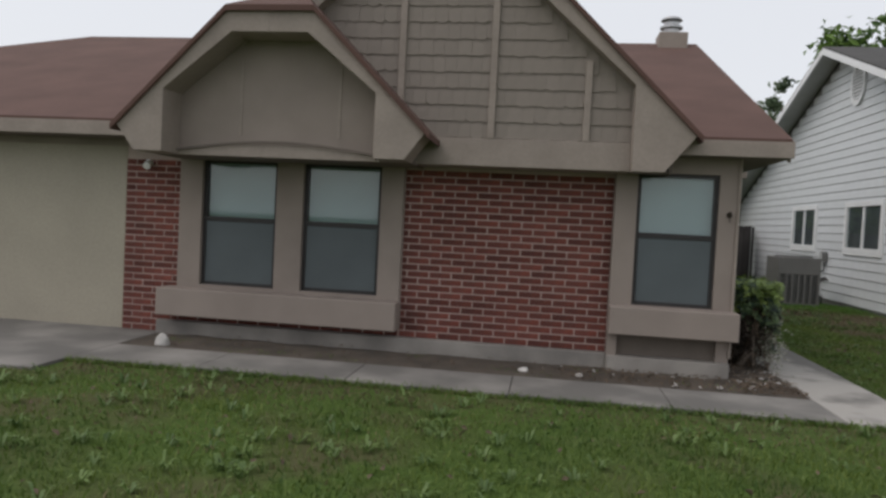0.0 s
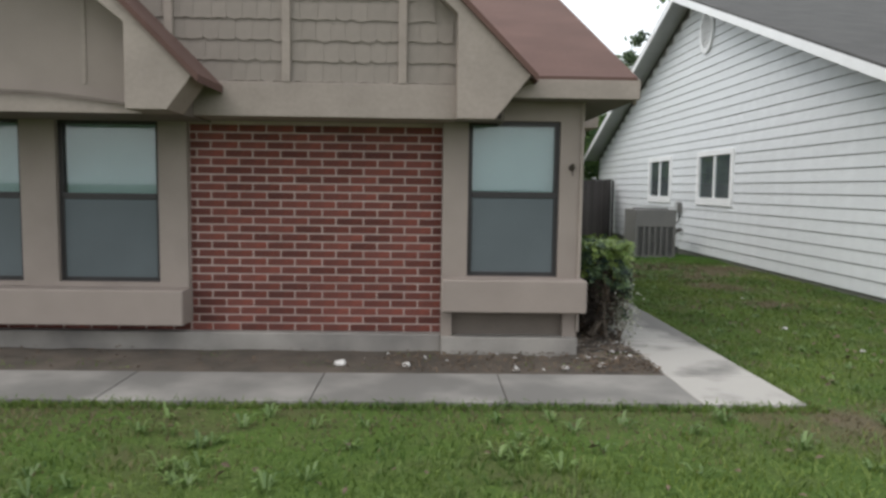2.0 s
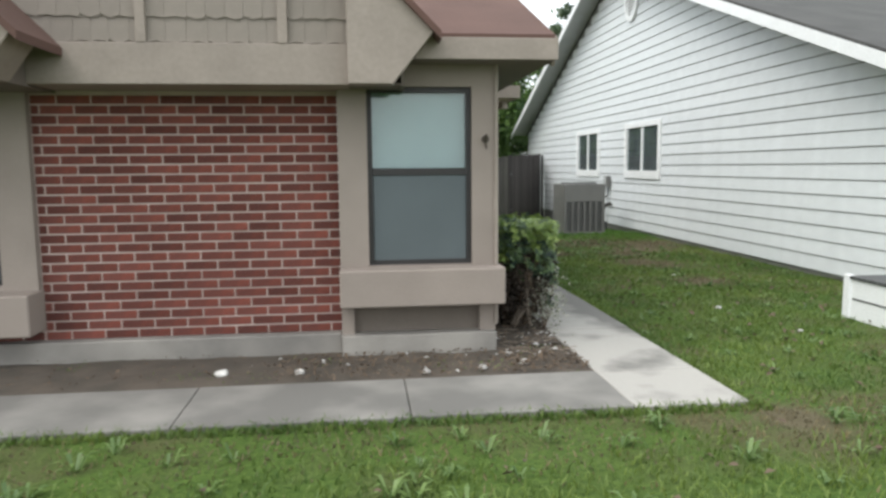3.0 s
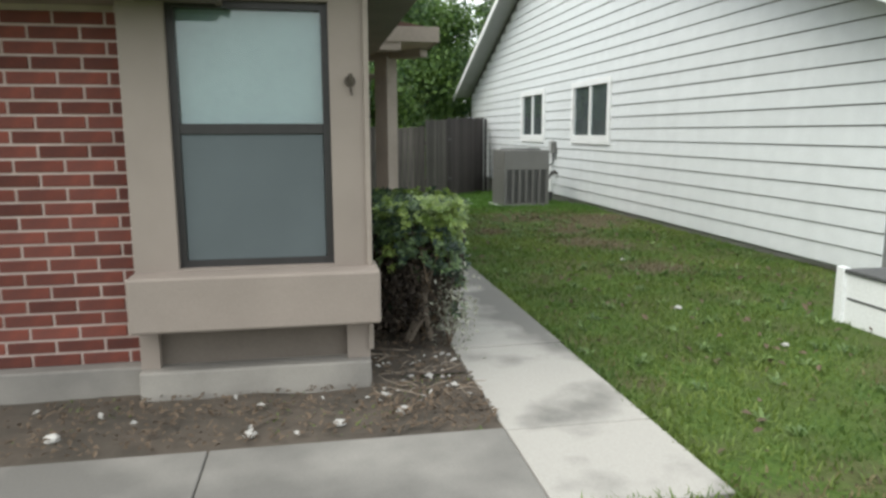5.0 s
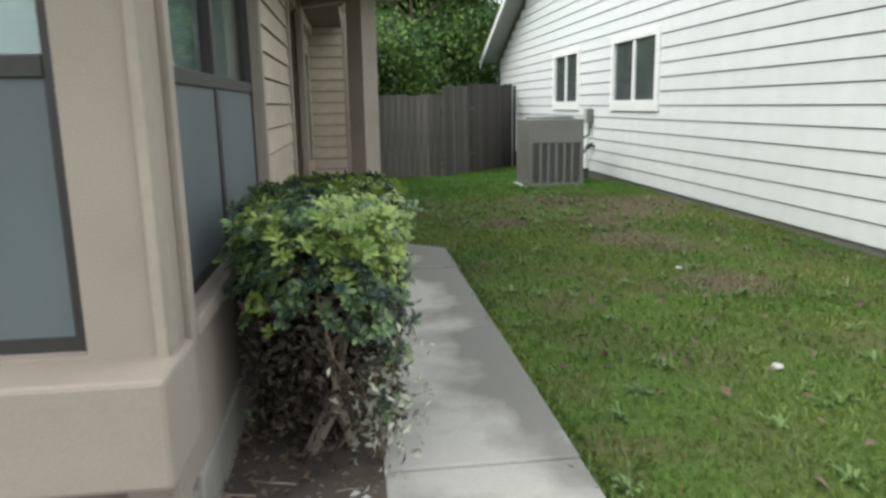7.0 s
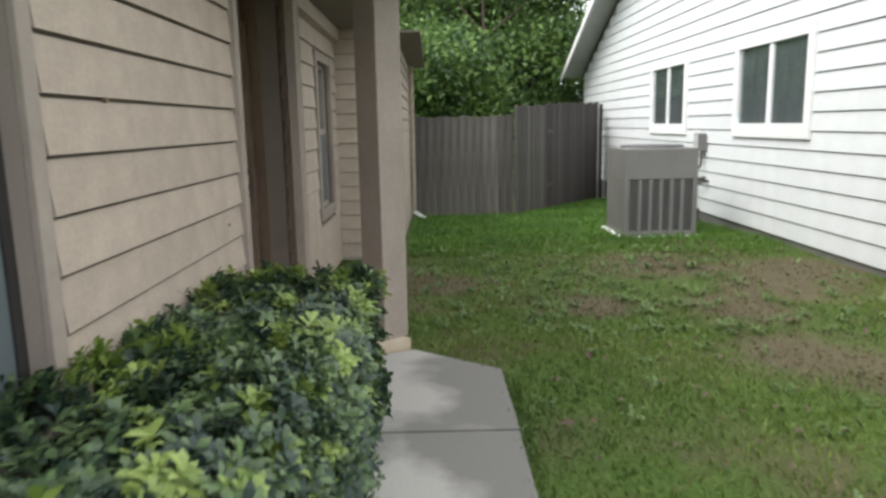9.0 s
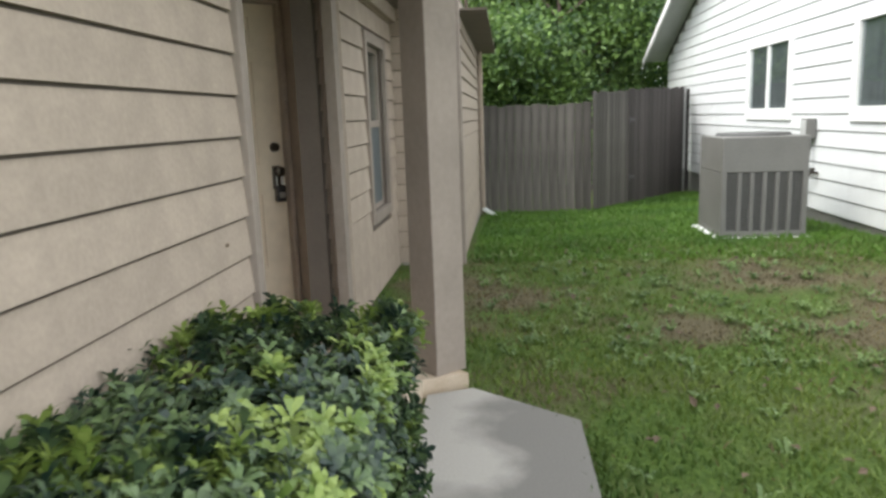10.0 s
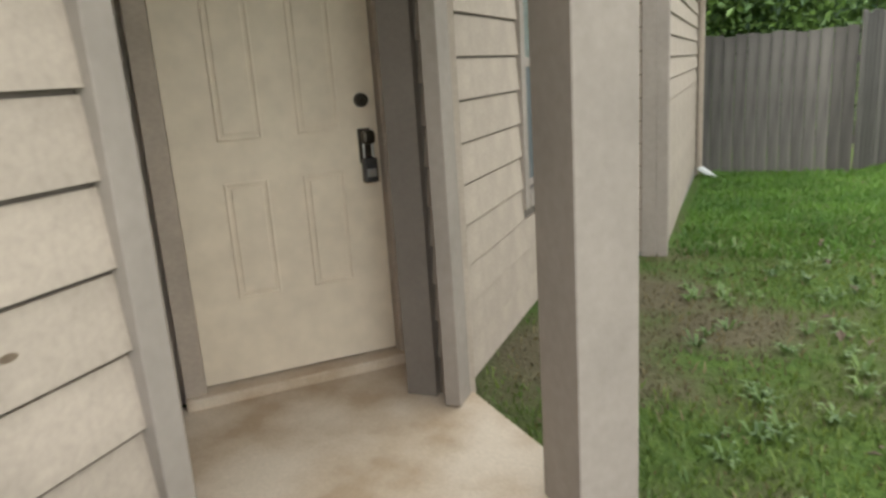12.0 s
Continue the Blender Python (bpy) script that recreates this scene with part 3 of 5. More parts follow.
# ---- the corner door, set back in a niche that stands at 45 degrees ----
def door_niche():
    r = math.sqrt(0.5)
    frame_m = Matrix(((r, -r, 0, 0.145), (r, r, 0, 5.275), (0, 0, 1, 0), (0, 0, 0, 1)))  # x along the door, y inwards
    W = 1.015
    part("niche_wall", turned(joined([boxes([(-0.16, -1.52, 0.05, -0.03, 0.1, 2.5)]), boxes([(W + 0.03, -0.50, 0.05, W + 0.12, 0.1, 2.5)]),
                                      holed(0, W, 0.05, 2.5, [(0.03, 1.012, 0.05, 2.19)], "x", 0.05, 0.16), boxes([(-0.1, 0.3, 0.0, W + 0.1, 0.35, 2.5)])]), frame_m), M_SIDING, house, "taupe niche wall at the door")
    nich = part("niche_siding", turned(boxes([(W + 0.004, -0.49, 0.07, W + 0.03, 0.05, 2.45)]), frame_m), M_SIDING, house)
    lap_siding(nich, 0.05, frame_m @ pose(W + 0.004, -0.43, 0, 0, 0, -90), 0.07, 2.4, 0.1555, M_SIDING, thick=0.014)
    nl = part("niche_siding", turned(boxes([(-0.03, -1.48, 0.07, -0.004, 0.05, 2.45)]), frame_m), M_SOFFIT_SHADE, house)
    lap_siding(nl, 1.46, frame_m @ pose(-0.004, -1.48, 0, 0, 0, 90), 0.07, 2.4, 0.1555, M_SIDING, thick=0.016)
    part("door_frame", turned(boxes([(0.03, -0.02, 0.05, 0.117, 0.14, 2.19), (0.984, -0.02, 0.05, 1.012, 0.14, 2.19), (0.117, -0.02, 2.145, 0.984, 0.14, 2.19)], 0.004), frame_m), M_SIDING, house)
    part("threshold", turned(boxes([(0.03, -0.06, 0.05, 1.012, 0.14, 0.105)], 0.008), frame_m), M_PORCH, house, "worn pale threshold")
    # six-panel leaf
    lx0, lx1, z0, z1 = 0.12, 0.98, 0.115, 2.14
    w = lx1 - lx0
    leaf = part("door", boxes([(lx0, 0.032, z0, lx1, 0.07, z1)], 0.002), M_DOOR, house, "closed beige six-panel entry door")
    leaf.matrix_basis = frame_m
    for row, (a, b) in enumerate(((0.36, 0.85), (1.02, 1.68), (1.78, 1.95))):
        for c in (0.215, 0.595):
            x0, x1 = lx0 + c * w, lx0 + (c + 0.21) * w
            bm = boxes([(x0, 0.022, z0 + a, x0 + 0.012, 0.033, z0 + b), (x1 - 0.012, 0.022, z0 + a, x1, 0.033, z0 + b), (x0 + 0.012, 0.022, z0 + a, x1 - 0.012, 0.033, z0 + a + 0.012),
                        (x0 + 0.012, 0.022, z0 + b - 0.012, x1 - 0.012, 0.033, z0 + b), (x0 + 0.026, 0.024, z0 + a + 0.026, x1 - 0.026, 0.033, z0 + b - 0.026)], 0.003)
            part("panel", bm, M_DOOR, leaf)
    zc, xc = 1.255, lx1 - 0.065
    part("deadbolt", joined([rod((xc, 0.033, zc), (xc, 0.008, zc), 0.031, 0.028, 20), rod((xc, 0.012, zc), (xc, 0.002, zc), 0.014, 0.012, 16)]), M_METAL, leaf, "round aged bronze deadbolt")
    part("door_knob", joined([boxes([(xc - 0.028, 0.024, zc - 0.27, xc + 0.028, 0.033, zc - 0.12)], 0.004), rod((xc, 0.03, zc - 0.155), (xc, -0.02, zc - 0.155), 0.013, 0.013, 14),
                              turned(boxes([(-0.03, -0.02, -0.03, 0.03, 0.02, 0.03)], 0.016), Matrix.Translation((xc, -0.028, zc - 0.155)))]), M_METAL, leaf, "aged bronze door knob")
    box = thing("key_lock_box", "dark key lock box hanging from the door knob", "lock box", at=(0, 0, 0))
    box.matrix_basis = frame_m @ Matrix.Translation((xc + 0.004, -0.004, zc - 0.29))
    part("body", boxes([(-0.03, -0.026, -0.06, 0.03, 0.022, 0.045)], 0.008), M_BRONZE, box)
    part("shackle", joined([rod((-0.02, 0, 0.04), (-0.02, 0, 0.13), 0.005), rod((0.02, 0, 0.04), (0.02, 0, 0.13), 0.005), rod((-0.025, 0, 0.13), (0.025, 0, 0.13), 0.005)]), M_STEEL, box)
    part("dial", boxes([(-0.02, -0.030, -0.035, 0.02, -0.025, 0.0)], 0.002), M_STEEL, box)


door_niche()


def porch_post():
    p = part("porch_post", turned(boxes([(-0.102, -0.102, 0.055, 0.102, 0.102, 2.36)], 0.006), pose(1.885, 5.10, 0, 0, 0, 45)), M_TRIM, house, "square taupe porch post")
    part("porch_beam", turned(boxes([(-1.0, -0.07, 2.33, 0.6, 0.07, 2.52)], 0.004), pose(1.885, 5.10, 0, 0, 0, -45)), M_TRIM, house)
    part("porch_beam", boxes([(WX, 4.0, 2.33, 1.95, 4.14, 2.52)], 0.004), M_TRIM, house)


porch_post()


# ---- roofs and gables ----
def roof_z(y):
    return EAVE_Z + SLOPE * (y - EAVE_Y) if y < RIDGE_Y else RIDGE_Z - SLOPE * (y - RIDGE_Y)


def build_roof():
    lx, rx, by = -14.4, 1.66, 13.75
    part("roof", solid([(lx, EAVE_Y, roof_z(EAVE_Y)), (rx, EAVE_Y, roof_z(EAVE_Y)), (rx, RIDGE_Y, RIDGE_Z), (-9.8, RIDGE_Y, RIDGE_Z)], 0.10), M_ROOF, house, "reddish brown asphalt shingle roof")
    part("roof", solid([(rx, RIDGE_Y, RIDGE_Z), (rx, by, roof_z(by) + 1.3), (lx, by, roof_z(by) + 1.3), (-9.8, RIDGE_Y, RIDGE_Z)], 0.10), M_ROOF, house)
    part("roof", solid([(lx, by, roof_z(by) + 1.3), (lx, EAVE_Y, roof_z(EAVE_Y)), (-9.8, RIDGE_Y, RIDGE_Z)], 0.10), M_ROOF, house)
    part("porch_roof", solid([(1.5, 4.02, 2.72), (2.36, 4.02, 2.57), (2.36, 5.9, 2.57), (1.5, 6.5, 2.72)], 0.05), M_ROOF, house)
    part("fascia", boxes([(lx, EAVE_Y - 0.025, EAVE_Z - 0.19, -5.3, EAVE_Y, EAVE_Z - 0.03)], 0.004), M_TRIM, house)
    part("fascia", boxes([(0.6, EAVE_Y - 0.025, EAVE_Z - 0.19, rx + 0.02, EAVE_Y, EAVE_Z - 0.03)], 0.004), M_TRIM, house)
    part("rake_board", turned(boxes([(rx - 0.005, 0, -0.24, rx + 0.02, 5.92, -0.02)]), Matrix.Translation((0, EAVE_Y, EAVE_Z)) @ Matrix.Rotation(math.atan(SLOPE), 4, "X")), M_TRIM, house)
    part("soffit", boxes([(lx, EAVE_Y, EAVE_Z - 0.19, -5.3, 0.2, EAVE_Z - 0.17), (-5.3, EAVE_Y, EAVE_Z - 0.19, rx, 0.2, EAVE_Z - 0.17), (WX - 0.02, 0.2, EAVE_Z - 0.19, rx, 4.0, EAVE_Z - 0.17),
                          (1.0, 5.85, 2.42, rx, 8.6, 2.44), (1.7, 8.6, 2.42, 2.1, 13.7, 2.44)]), M_SOFFIT_SHADE, house)
    part("porch_ceiling", boxes([(0.0, 4.0, 2.42, 2.33, 5.85, 2.44)]), M_SIDING, house, "painted porch ceiling")
    part("porch_fascia", boxes([(rx, 3.98, 2.42, 2.38, 4.02, 2.585), (2.34, 4.02, 2.42, 2.38, 5.9, 2.57)], 0.004), M_TRIM, house)
    part("gable_end", prism([(-0.1, 2.3), (RIDGE_Y, RIDGE_Z - 0.15), (9.0, 2.3)], 0.1, "x", WX - 0.1), M_SIDING, house)


build_roof()


def rake_gable(cx, half, foot, top, y, depth, inner, bottom, tip, thick=0.16, inset=0.2):
    """A clipped gable frame: barge boards at 45 degrees that widen into brackets at the feet. Outline in x, z at plane y."""
    zt = foot + half          # point where the rakes would meet
    k = zt - top              # half the width of the clipped top
    w = 0.24
    left = [(cx - half, foot), (cx - half + inset, bottom), (cx - inner, bottom), (cx - inner, foot + half - inner - w * 0.55), (cx - (k - 0.06), top - 0.21), (cx, top - 0.21), (cx, top), (cx - k, top)]
    right = [(2 * cx - a, b) for a, b in left][::-1]
    part("barge_board", prism(left, thick, "y", y, 0.004), M_TRIM, house, "taupe gable barge board with a bracket foot")
    part("barge_board", prism(right, thick, "y", y, 0.004), M_TRIM, house, "taupe gable barge board with a bracket foot")
    # roof planes that run back into the main roof
    o = 0.05
    h = half + o
    back_foot = EAVE_Y + (foot - EAVE_Z) / SLOPE
    zr = min(zt + o, RIDGE_Z)
    ym = EAVE_Y + (top - EAVE_Z) / SLOPE
    for s in (-1, 1):
        quad = [(cx + s * h, y - 0.04, foot), (cx + s * k, y - 0.04, top + o), (cx, y + 0.9, zt + o), (cx, RIDGE_Y - 0.3, zt + o), (cx + s * h, max(back_foot, y) + 0.4, foot)]
        part("gable_roof", solid(quad if s > 0 else quad[::-1], 0.06), M_ROOF, house)
        part("bracket_side", boxes([(cx + s * (half - 0.2) - (0.03 if s > 0 else 0), y + thick, bottom, cx + s * (half - 0.2) + (0 if s > 0 else 0.03), max(0.06, y + depth), foot - 0.02)]), M_SOFFIT_SHADE, house)
    part("gable_roof", solid([(cx - k, y - 0.04, top + o), (cx + k, y - 0.04, top + o), (cx, y + 0.9, zt + o)], 0.06), M_ROOF, house)


# broad gable over the brick
BG = dict(cx=-1.98, half=2.70, foot=2.45, top=4.55, y=-0.60, inner=2.08, bottom=2.08)
rake_gable(BG["cx"], BG["half"], BG["foot"], BG["top"], BG["y"], 0.6, BG["inner"], BG["bottom"], 0, 0.17, 0.30)
part("gable_wall", prism([(-4.3, 2.12), (0.3, 2.12), (0.58, 2.5), (-1.42, 4.5), (-2.5, 4.5), (-4.4, 2.6)], 0.1, "y", -0.43), M_SHINGLE, house)
part("gable_beam", boxes([(-4.2, -0.47, 2.085, 0.10, 0.055, 2.375)], 0.006), M_TRIM, house, "taupe beam over the brick wall")
for bx in (-3.3, -2.32, -1.34, -0.36):
    part("batten", boxes([(bx - 0.035, -0.475, 2.375, bx + 0.035, -0.42, min(4.4, 4.62 - abs(bx + 1.98) + 0.2))], 0.004), M_TRIM, house)
# small gable over the double window
SG = dict(cx=-3.55, half=1.63, foot=2.33, top=3.50, y=-1.10, inner=1.12, bottom=2.065)
rake_gable(SG["cx"], SG["half"], SG["foot"], SG["top"], SG["y"], 1.1, SG["inner"], SG["bottom"], 0, 0.38)
part("gable_panel", prism([(-4.72, 2.075), (-2.38, 2.075), (-2.38, 2.75), (-3.05, 3.36), (-4.05, 3.36), (-4.72, 2.75)], 0.08, "y", -0.72), M_STUCCO, house, "recessed taupe gable panel")
part("panel_seam", boxes([(-2.92, -0.728, 2.30, -2.885, -0.715, 3.2), (-4.0, -0.728, 2.30, -3.97, -0.715, 3.3)]), M_TRIM, house)
part("arched_beam", prism([(-4.72, 2.065)] + [(-4.70 + 2.30 * i / 16, 2.10 + 0.10 * math.sin(math.pi * i / 16)) for i in range(17)] + [(-2.38, 2.065)], 0.05, "y", -0.77), M_TRIM, house, "taupe beam with a shallow arch")
# added dark strip: the shadow gap above the arch, put in as colour
arc = [(-4.70 + 2.30 * i / 24, 2.10 + 0.115 * math.sin(math.pi * i / 24)) for i in range(25)]
part("arch_shade_strip", prism(arc + [(a, b + 0.02) for a, b in arc[::-1]], 0.035, "y", -0.80), M_SOFFIT_SHADE, house, "dark arched strip painting the shadow gap over the beam")
part("overhang_soffit", boxes([(-5.0, -0.73, 2.068, -2.15, 0.05, 2.083)]), M_SOFFIT_SHADE, house)
part("overhang_soffit", boxes([(0.1, -0.44, 2.09, 0.5, 0.0, 2.10)]), M_SOFFIT_SHADE, house)


def chimney():
    c = part("chimney", boxes([(0.98, 4.6, 4.2, 1.45, 5.05, 4.88)], 0.01), M_TRIM, house, "taupe boxed chimney with a metal cap")
    part("flue", joined([rod((1.2, 4.82, 4.86), (1.2, 4.82, 5.08), 0.13, 0.13, 18), rod((1.2, 4.82, 4.98), (1.2, 4.82, 5.01), 0.19, 0.19, 18), rod((1.2, 4.82, 5.12), (1.2, 4.82, 5.16), 0.18, 0.15, 18),
                         rod((1.1, 4.82, 5.06), (1.1, 4.82, 5.13), 0.012), rod((1.3, 4.82, 5.06), (1.3, 4.82, 5.13), 0.012)]), M_STEEL, c, "round metal flue cap")


chimney()


def garage():
    d = part("garage_door", boxes([(-8.2, 0.03, -0.02, -5.76, 0.08, 2.28)], 0.004), M_GARAGE, house, "closed cream garage door")
    part("garage_side_wall", boxes([(-13.8, 0.0, -0.1, -8.2, 0.2, 2.4), (-8.2, 0.0, 2.2, -5.7, 0.2, 2.4)]), M_STUCCO, house)


garage()


def wall_light(x, y, z):
    o = thing("coach_light_base", "small bare metal light fitting stub on the stucco", "wall light", at=(x, y, z))
    part("plate", rod((0, 0.004, 0), (0, -0.012, 0), 0.032, 0.028, 16), M_METAL, o)
    part("stem", joined([rod((0, -0.01, 0.0), (0, -0.05, 0.02), 0.008), rod((0, -0.05, 0.035), (0, -0.05, -0.03), 0.012, 0.008), rod((0.0, -0.01, -0.03), (0.006, -0.02, -0.075), 0.005)]), M_METAL, o)


wall_light(1.17, -0.15, 1.70)


def eave_lamp():
    o = thing("eave_spotlight", "small white spotlight under the eave by the garage", "spotlight", at=(-5.42, -0.02, 1.98))
    part("mount", rod((0, 0.03, 0.03), (0, -0.05, 0.03), 0.02), M_WTRIM, o)
    part("head", rod((0, -0.05, 0.04), (0.02, -0.13, -0.02), 0.03, 0.045, 12), M_WTRIM, o)


eave_lamp()

# ---- the white house next door ----
nb = thing("neighbour_house", "white single-storey house with lap siding and a grey roof", "house")
NX, NY0, NY1, NRY, NRZ, NEZ = 6.30, 1.75, 20.0, 10.9, 6.15, 2.72


def neighbour():
    k = (NRZ - NEZ) / (NRY - NY0)
    # grey backing paints the shadow lines between the white boards
    part("gable_wall", prism([(NY0, 0.02), (NY0, NEZ), (NRY, NRZ), (NY1, NEZ), (NY1, -0.6)], 0.2, "x", NX + 0.004), M_AC_LAPSHADE, nb)
    part("side_wall", boxes([(NX + 0.2, NY0, 0.0, 16.0, NY0 + 0.2, NEZ), (NX + 0.2, NY1 - 0.2, -0.6, 16.0, NY1, NEZ), (15.8, NY0, 0, 16, NY1, NEZ)]), M_WHITE, nb)
    part("foundation", boxes([(NX + 0.03, NY0 + 0.02, -0.6, NX + 0.2, NY1, 0.03)]), M_CONCRETE, nb, "grey concrete footing")
    run, over = 0.45, 0.56
    ez = NEZ - k * run
    part("roof", joined([
        solid([(NX - over, NY0 - run, ez + 0.12), (16.4, NY0 - run, ez + 0.12), (16.4, NRY, NRZ + 0.12), (NX - over, NRY, NRZ + 0.12)], 0.05),
        solid([(NX - over, NRY, NRZ + 0.12), (16.4, NRY, NRZ + 0.12), (16.4, NY1 + run, ez + 0.12), (NX - over, NY1 + run, ez + 0.12)], 0.05)]), M_NROOF, nb, "dark grey shingle roof")
    for s in (-1, 1):
        ye = NY0 - run if s < 0 else NY1 + run
        part("rake_board", prism([(ye, ez + 0.08), (ye, ez - 0.08), (NRY, NRZ - 0.08), (NRY, NRZ + 0.08)], 0.03, "x", NX - over - 0.012), M_WTRIM, nb, "white rake board")
        part("soffit", prism([(ye, ez + 0.06), (ye, ez + 0.045), (NRY, NRZ + 0.045), (NRY, NRZ + 0.06)], over - 0.02, "x", NX - over + 0.018), M_NSOFFIT, nb, "rake soffit with its shade painted in as pale grey")
    wall = part("siding", boxes([(NX - 0.001, NY0, 0.03, NX + 0.003, NY1, 0.08)]), M_WHITE, nb, "white lap siding")
    e = 0.205

    def spans(z, ex):
        lo, hi = NY0, NY1
        zt = z + ex
        if zt > NEZ:
            lo, hi = NY0 + (zt - NEZ) / k, NY1 - (zt - NEZ) / k
        cuts = [(8.25, 10.25), (12.05, 13.95)] if zt > 1.33 and z < 2.29 else []
        out, a = [], lo
        for c0, c1 in cuts:
            out.append((a, c0))
            a = c1
        out.append((a, hi))
        return [(p, q) for p, q in out if q - p > 0.1]

    # the local frame runs towards -y, so that boards face -x
    m = Matrix(((0, 1, 0, NX), (-1, 0, 0, 0), (0, 0, 1, 0), (0, 0, 0, 1)))
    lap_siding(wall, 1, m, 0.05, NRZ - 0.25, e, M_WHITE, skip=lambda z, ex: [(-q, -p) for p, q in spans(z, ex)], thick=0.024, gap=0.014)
    # slider windows
    for y0, y1 in ((8.25, 10.25), (12.05, 13.95)):
        w = part("window", ring(y0, 1.19, y1, 2.42, (0.13, 0.13, 0.17, 0.11), "y", NX - 0.05, NX), M_WTRIM, nb, "white-framed slider window")
        ym = (y0 + y1) / 2
        part("mullion", boxes([(NX - 0.035, ym - 0.045, 1.36, NX - 0.005, ym + 0.045, 2.31)], 0.003), M_WTRIM, w)
        for a, b in ((y0 + 0.13, ym - 0.045), (ym + 0.045, y1 - 0.13)):
            p = part("pane", boxes([(NX - 0.015, a, 1.36, NX - 0.012, b, 2.31)]), M_GLASS, w)
            p.visible_shadow = False
            part("curtain", boxes([(NX - 0.004, a, 1.36, NX + 0.0, b, 2.31)]), M_DIMROOM, w)
    # oval gable vent
    bm = bmesh.new()
    n = 28
    rings = []
    for ry, rz, x in ((0.40, 0.52, NX - 0.025), (0.40, 0.52, NX - 0.07), (0.29, 0.40, NX - 0.07), (0.29, 0.40, NX - 0.03)):
        rings.append([bm.verts.new((x, 10.0 + ry * math.cos(2 * math.pi * i / n), 5.2 + rz * math.sin(2 * math.pi * i / n))) for i in range(n)])
    for a, b in zip(rings, rings[1:]):
        for i in range(n):
            bm.faces.new((a[i], a[(i + 1) % n], b[(i + 1) % n], b[i]))
    bmesh.ops.recalc_face_normals(bm, faces=bm.faces[:])
    vent = part("gable_vent", bm, M_WTRIM, nb, "white oval gable vent")
    for i in range(9):
        z = 4.86 + i * 0.08
        hw = 0.29 * math.sqrt(max(0.02, 1 - ((z - 5.2) / 0.4) ** 2))
        part("slat", turned(boxes([(-0.02, -hw, -0.025, 0.02, hw, 0.025)]), Matrix.Translation((NX - 0.045, 10.0, z)) @ Matrix.Rotation(radians(35), 4, "Y")), M_WTRIM, vent)


neighbour()


def steps_box():
    o = thing("low_block", "low white-painted block with a dark cap beside the wall", "planter", at=(4.93, 0.62, -0.04))
    part("body", joined([boxes([(0.0, -0.9, 0, 0.9, 0.0, 0.40)], 0.01), boxes([(-0.03, -0.05, 0, 0.03, 0.03, 0.44)], 0.005)]), M_WTRIM, o)
    part("groove", boxes([(0.06, -0.906, 0.2, 0.88, -0.9, 0.215), (-0.006, -0.88, 0.2, 0.0, -0.08, 0.215)]), M_ACDARK, o)
    part("cap", boxes([(-0.02, -0.92, 0.40, 0.92, -0.04, 0.43)], 0.006), M_ACDARK, o, "dark cap")


steps_box()


def ac_unit():
    o = thing("air_conditioner", "grey outdoor air conditioner on a pale pad by the white wall", "air conditioner", at=(4.67, 9.66, -0.09))
    w, d, h = 0.94, 0.94, 1.16
    part("pad", boxes([(-0.06, -0.06, -0.05, w + 0.06, d + 0.06, 0.03)], 0.01), M_WTRIM, o, "pale plastic pad")
    part("coil", boxes([(0.03, 0.03, 0.03, w - 0.03, d - 0.03, h - 0.05)]), M_ACDARK, o, "dark finned coil")
    part("base_rail", boxes([(0, 0, 0.03, w, d, 0.10)], 0.006), M_AC_LAPSHADE, o)
    part("top_band", boxes([(0, 0, 0.76, w, d, h)], 0.012), M_AC_LAPSHADE, o, "plain grey upper cabinet band")
    for x in (0.0, w - 0.06):
        for y in (0.0, d - 0.06):
            part("corner_post", boxes([(x, y, 0.09, x + 0.06, y + 0.06, 0.77)], 0.006), M_AC_LAPSHADE, o)
    part("side_panel", boxes([(0.0, 0.06, 0.1, 0.02, d - 0.06, 0.76)], 0.004), M_AC_LAPSHADE, o)
    rib = mesh_of("rib", boxes([(-0.022, -0.004, 0.10, 0.022, 0.03, 0.76)], 0.003), M_AC_LAPSHADE)
    for i in range(1, 6):
        piece("rib", rib, o, (0.06 + i * (w - 0.12) / 6, 0.0, 0))
    fin = mesh_of("louvre", boxes([(0.06, 0.008, 0, w - 0.06, 0.03, 0.008)]), M_AC_LAPSHADE)
    for i in range(22):
        piece("louvre", fin, o, (0, 0, 0.12 + i * 0.029))
    part("fan_grille", joined([rod((w / 2, d / 2, h), (w / 2, d / 2, h + 0.03), 0.42, 0.40, 28)]), M_ACDARK, o)


ac_unit()


def bent_pipe(points, r, sides=8):
    """A pipe through several points, one round bar for each stretch."""
    return joined([rod(p, q, r, r, sides) for p, q in zip(points, points[1:])])


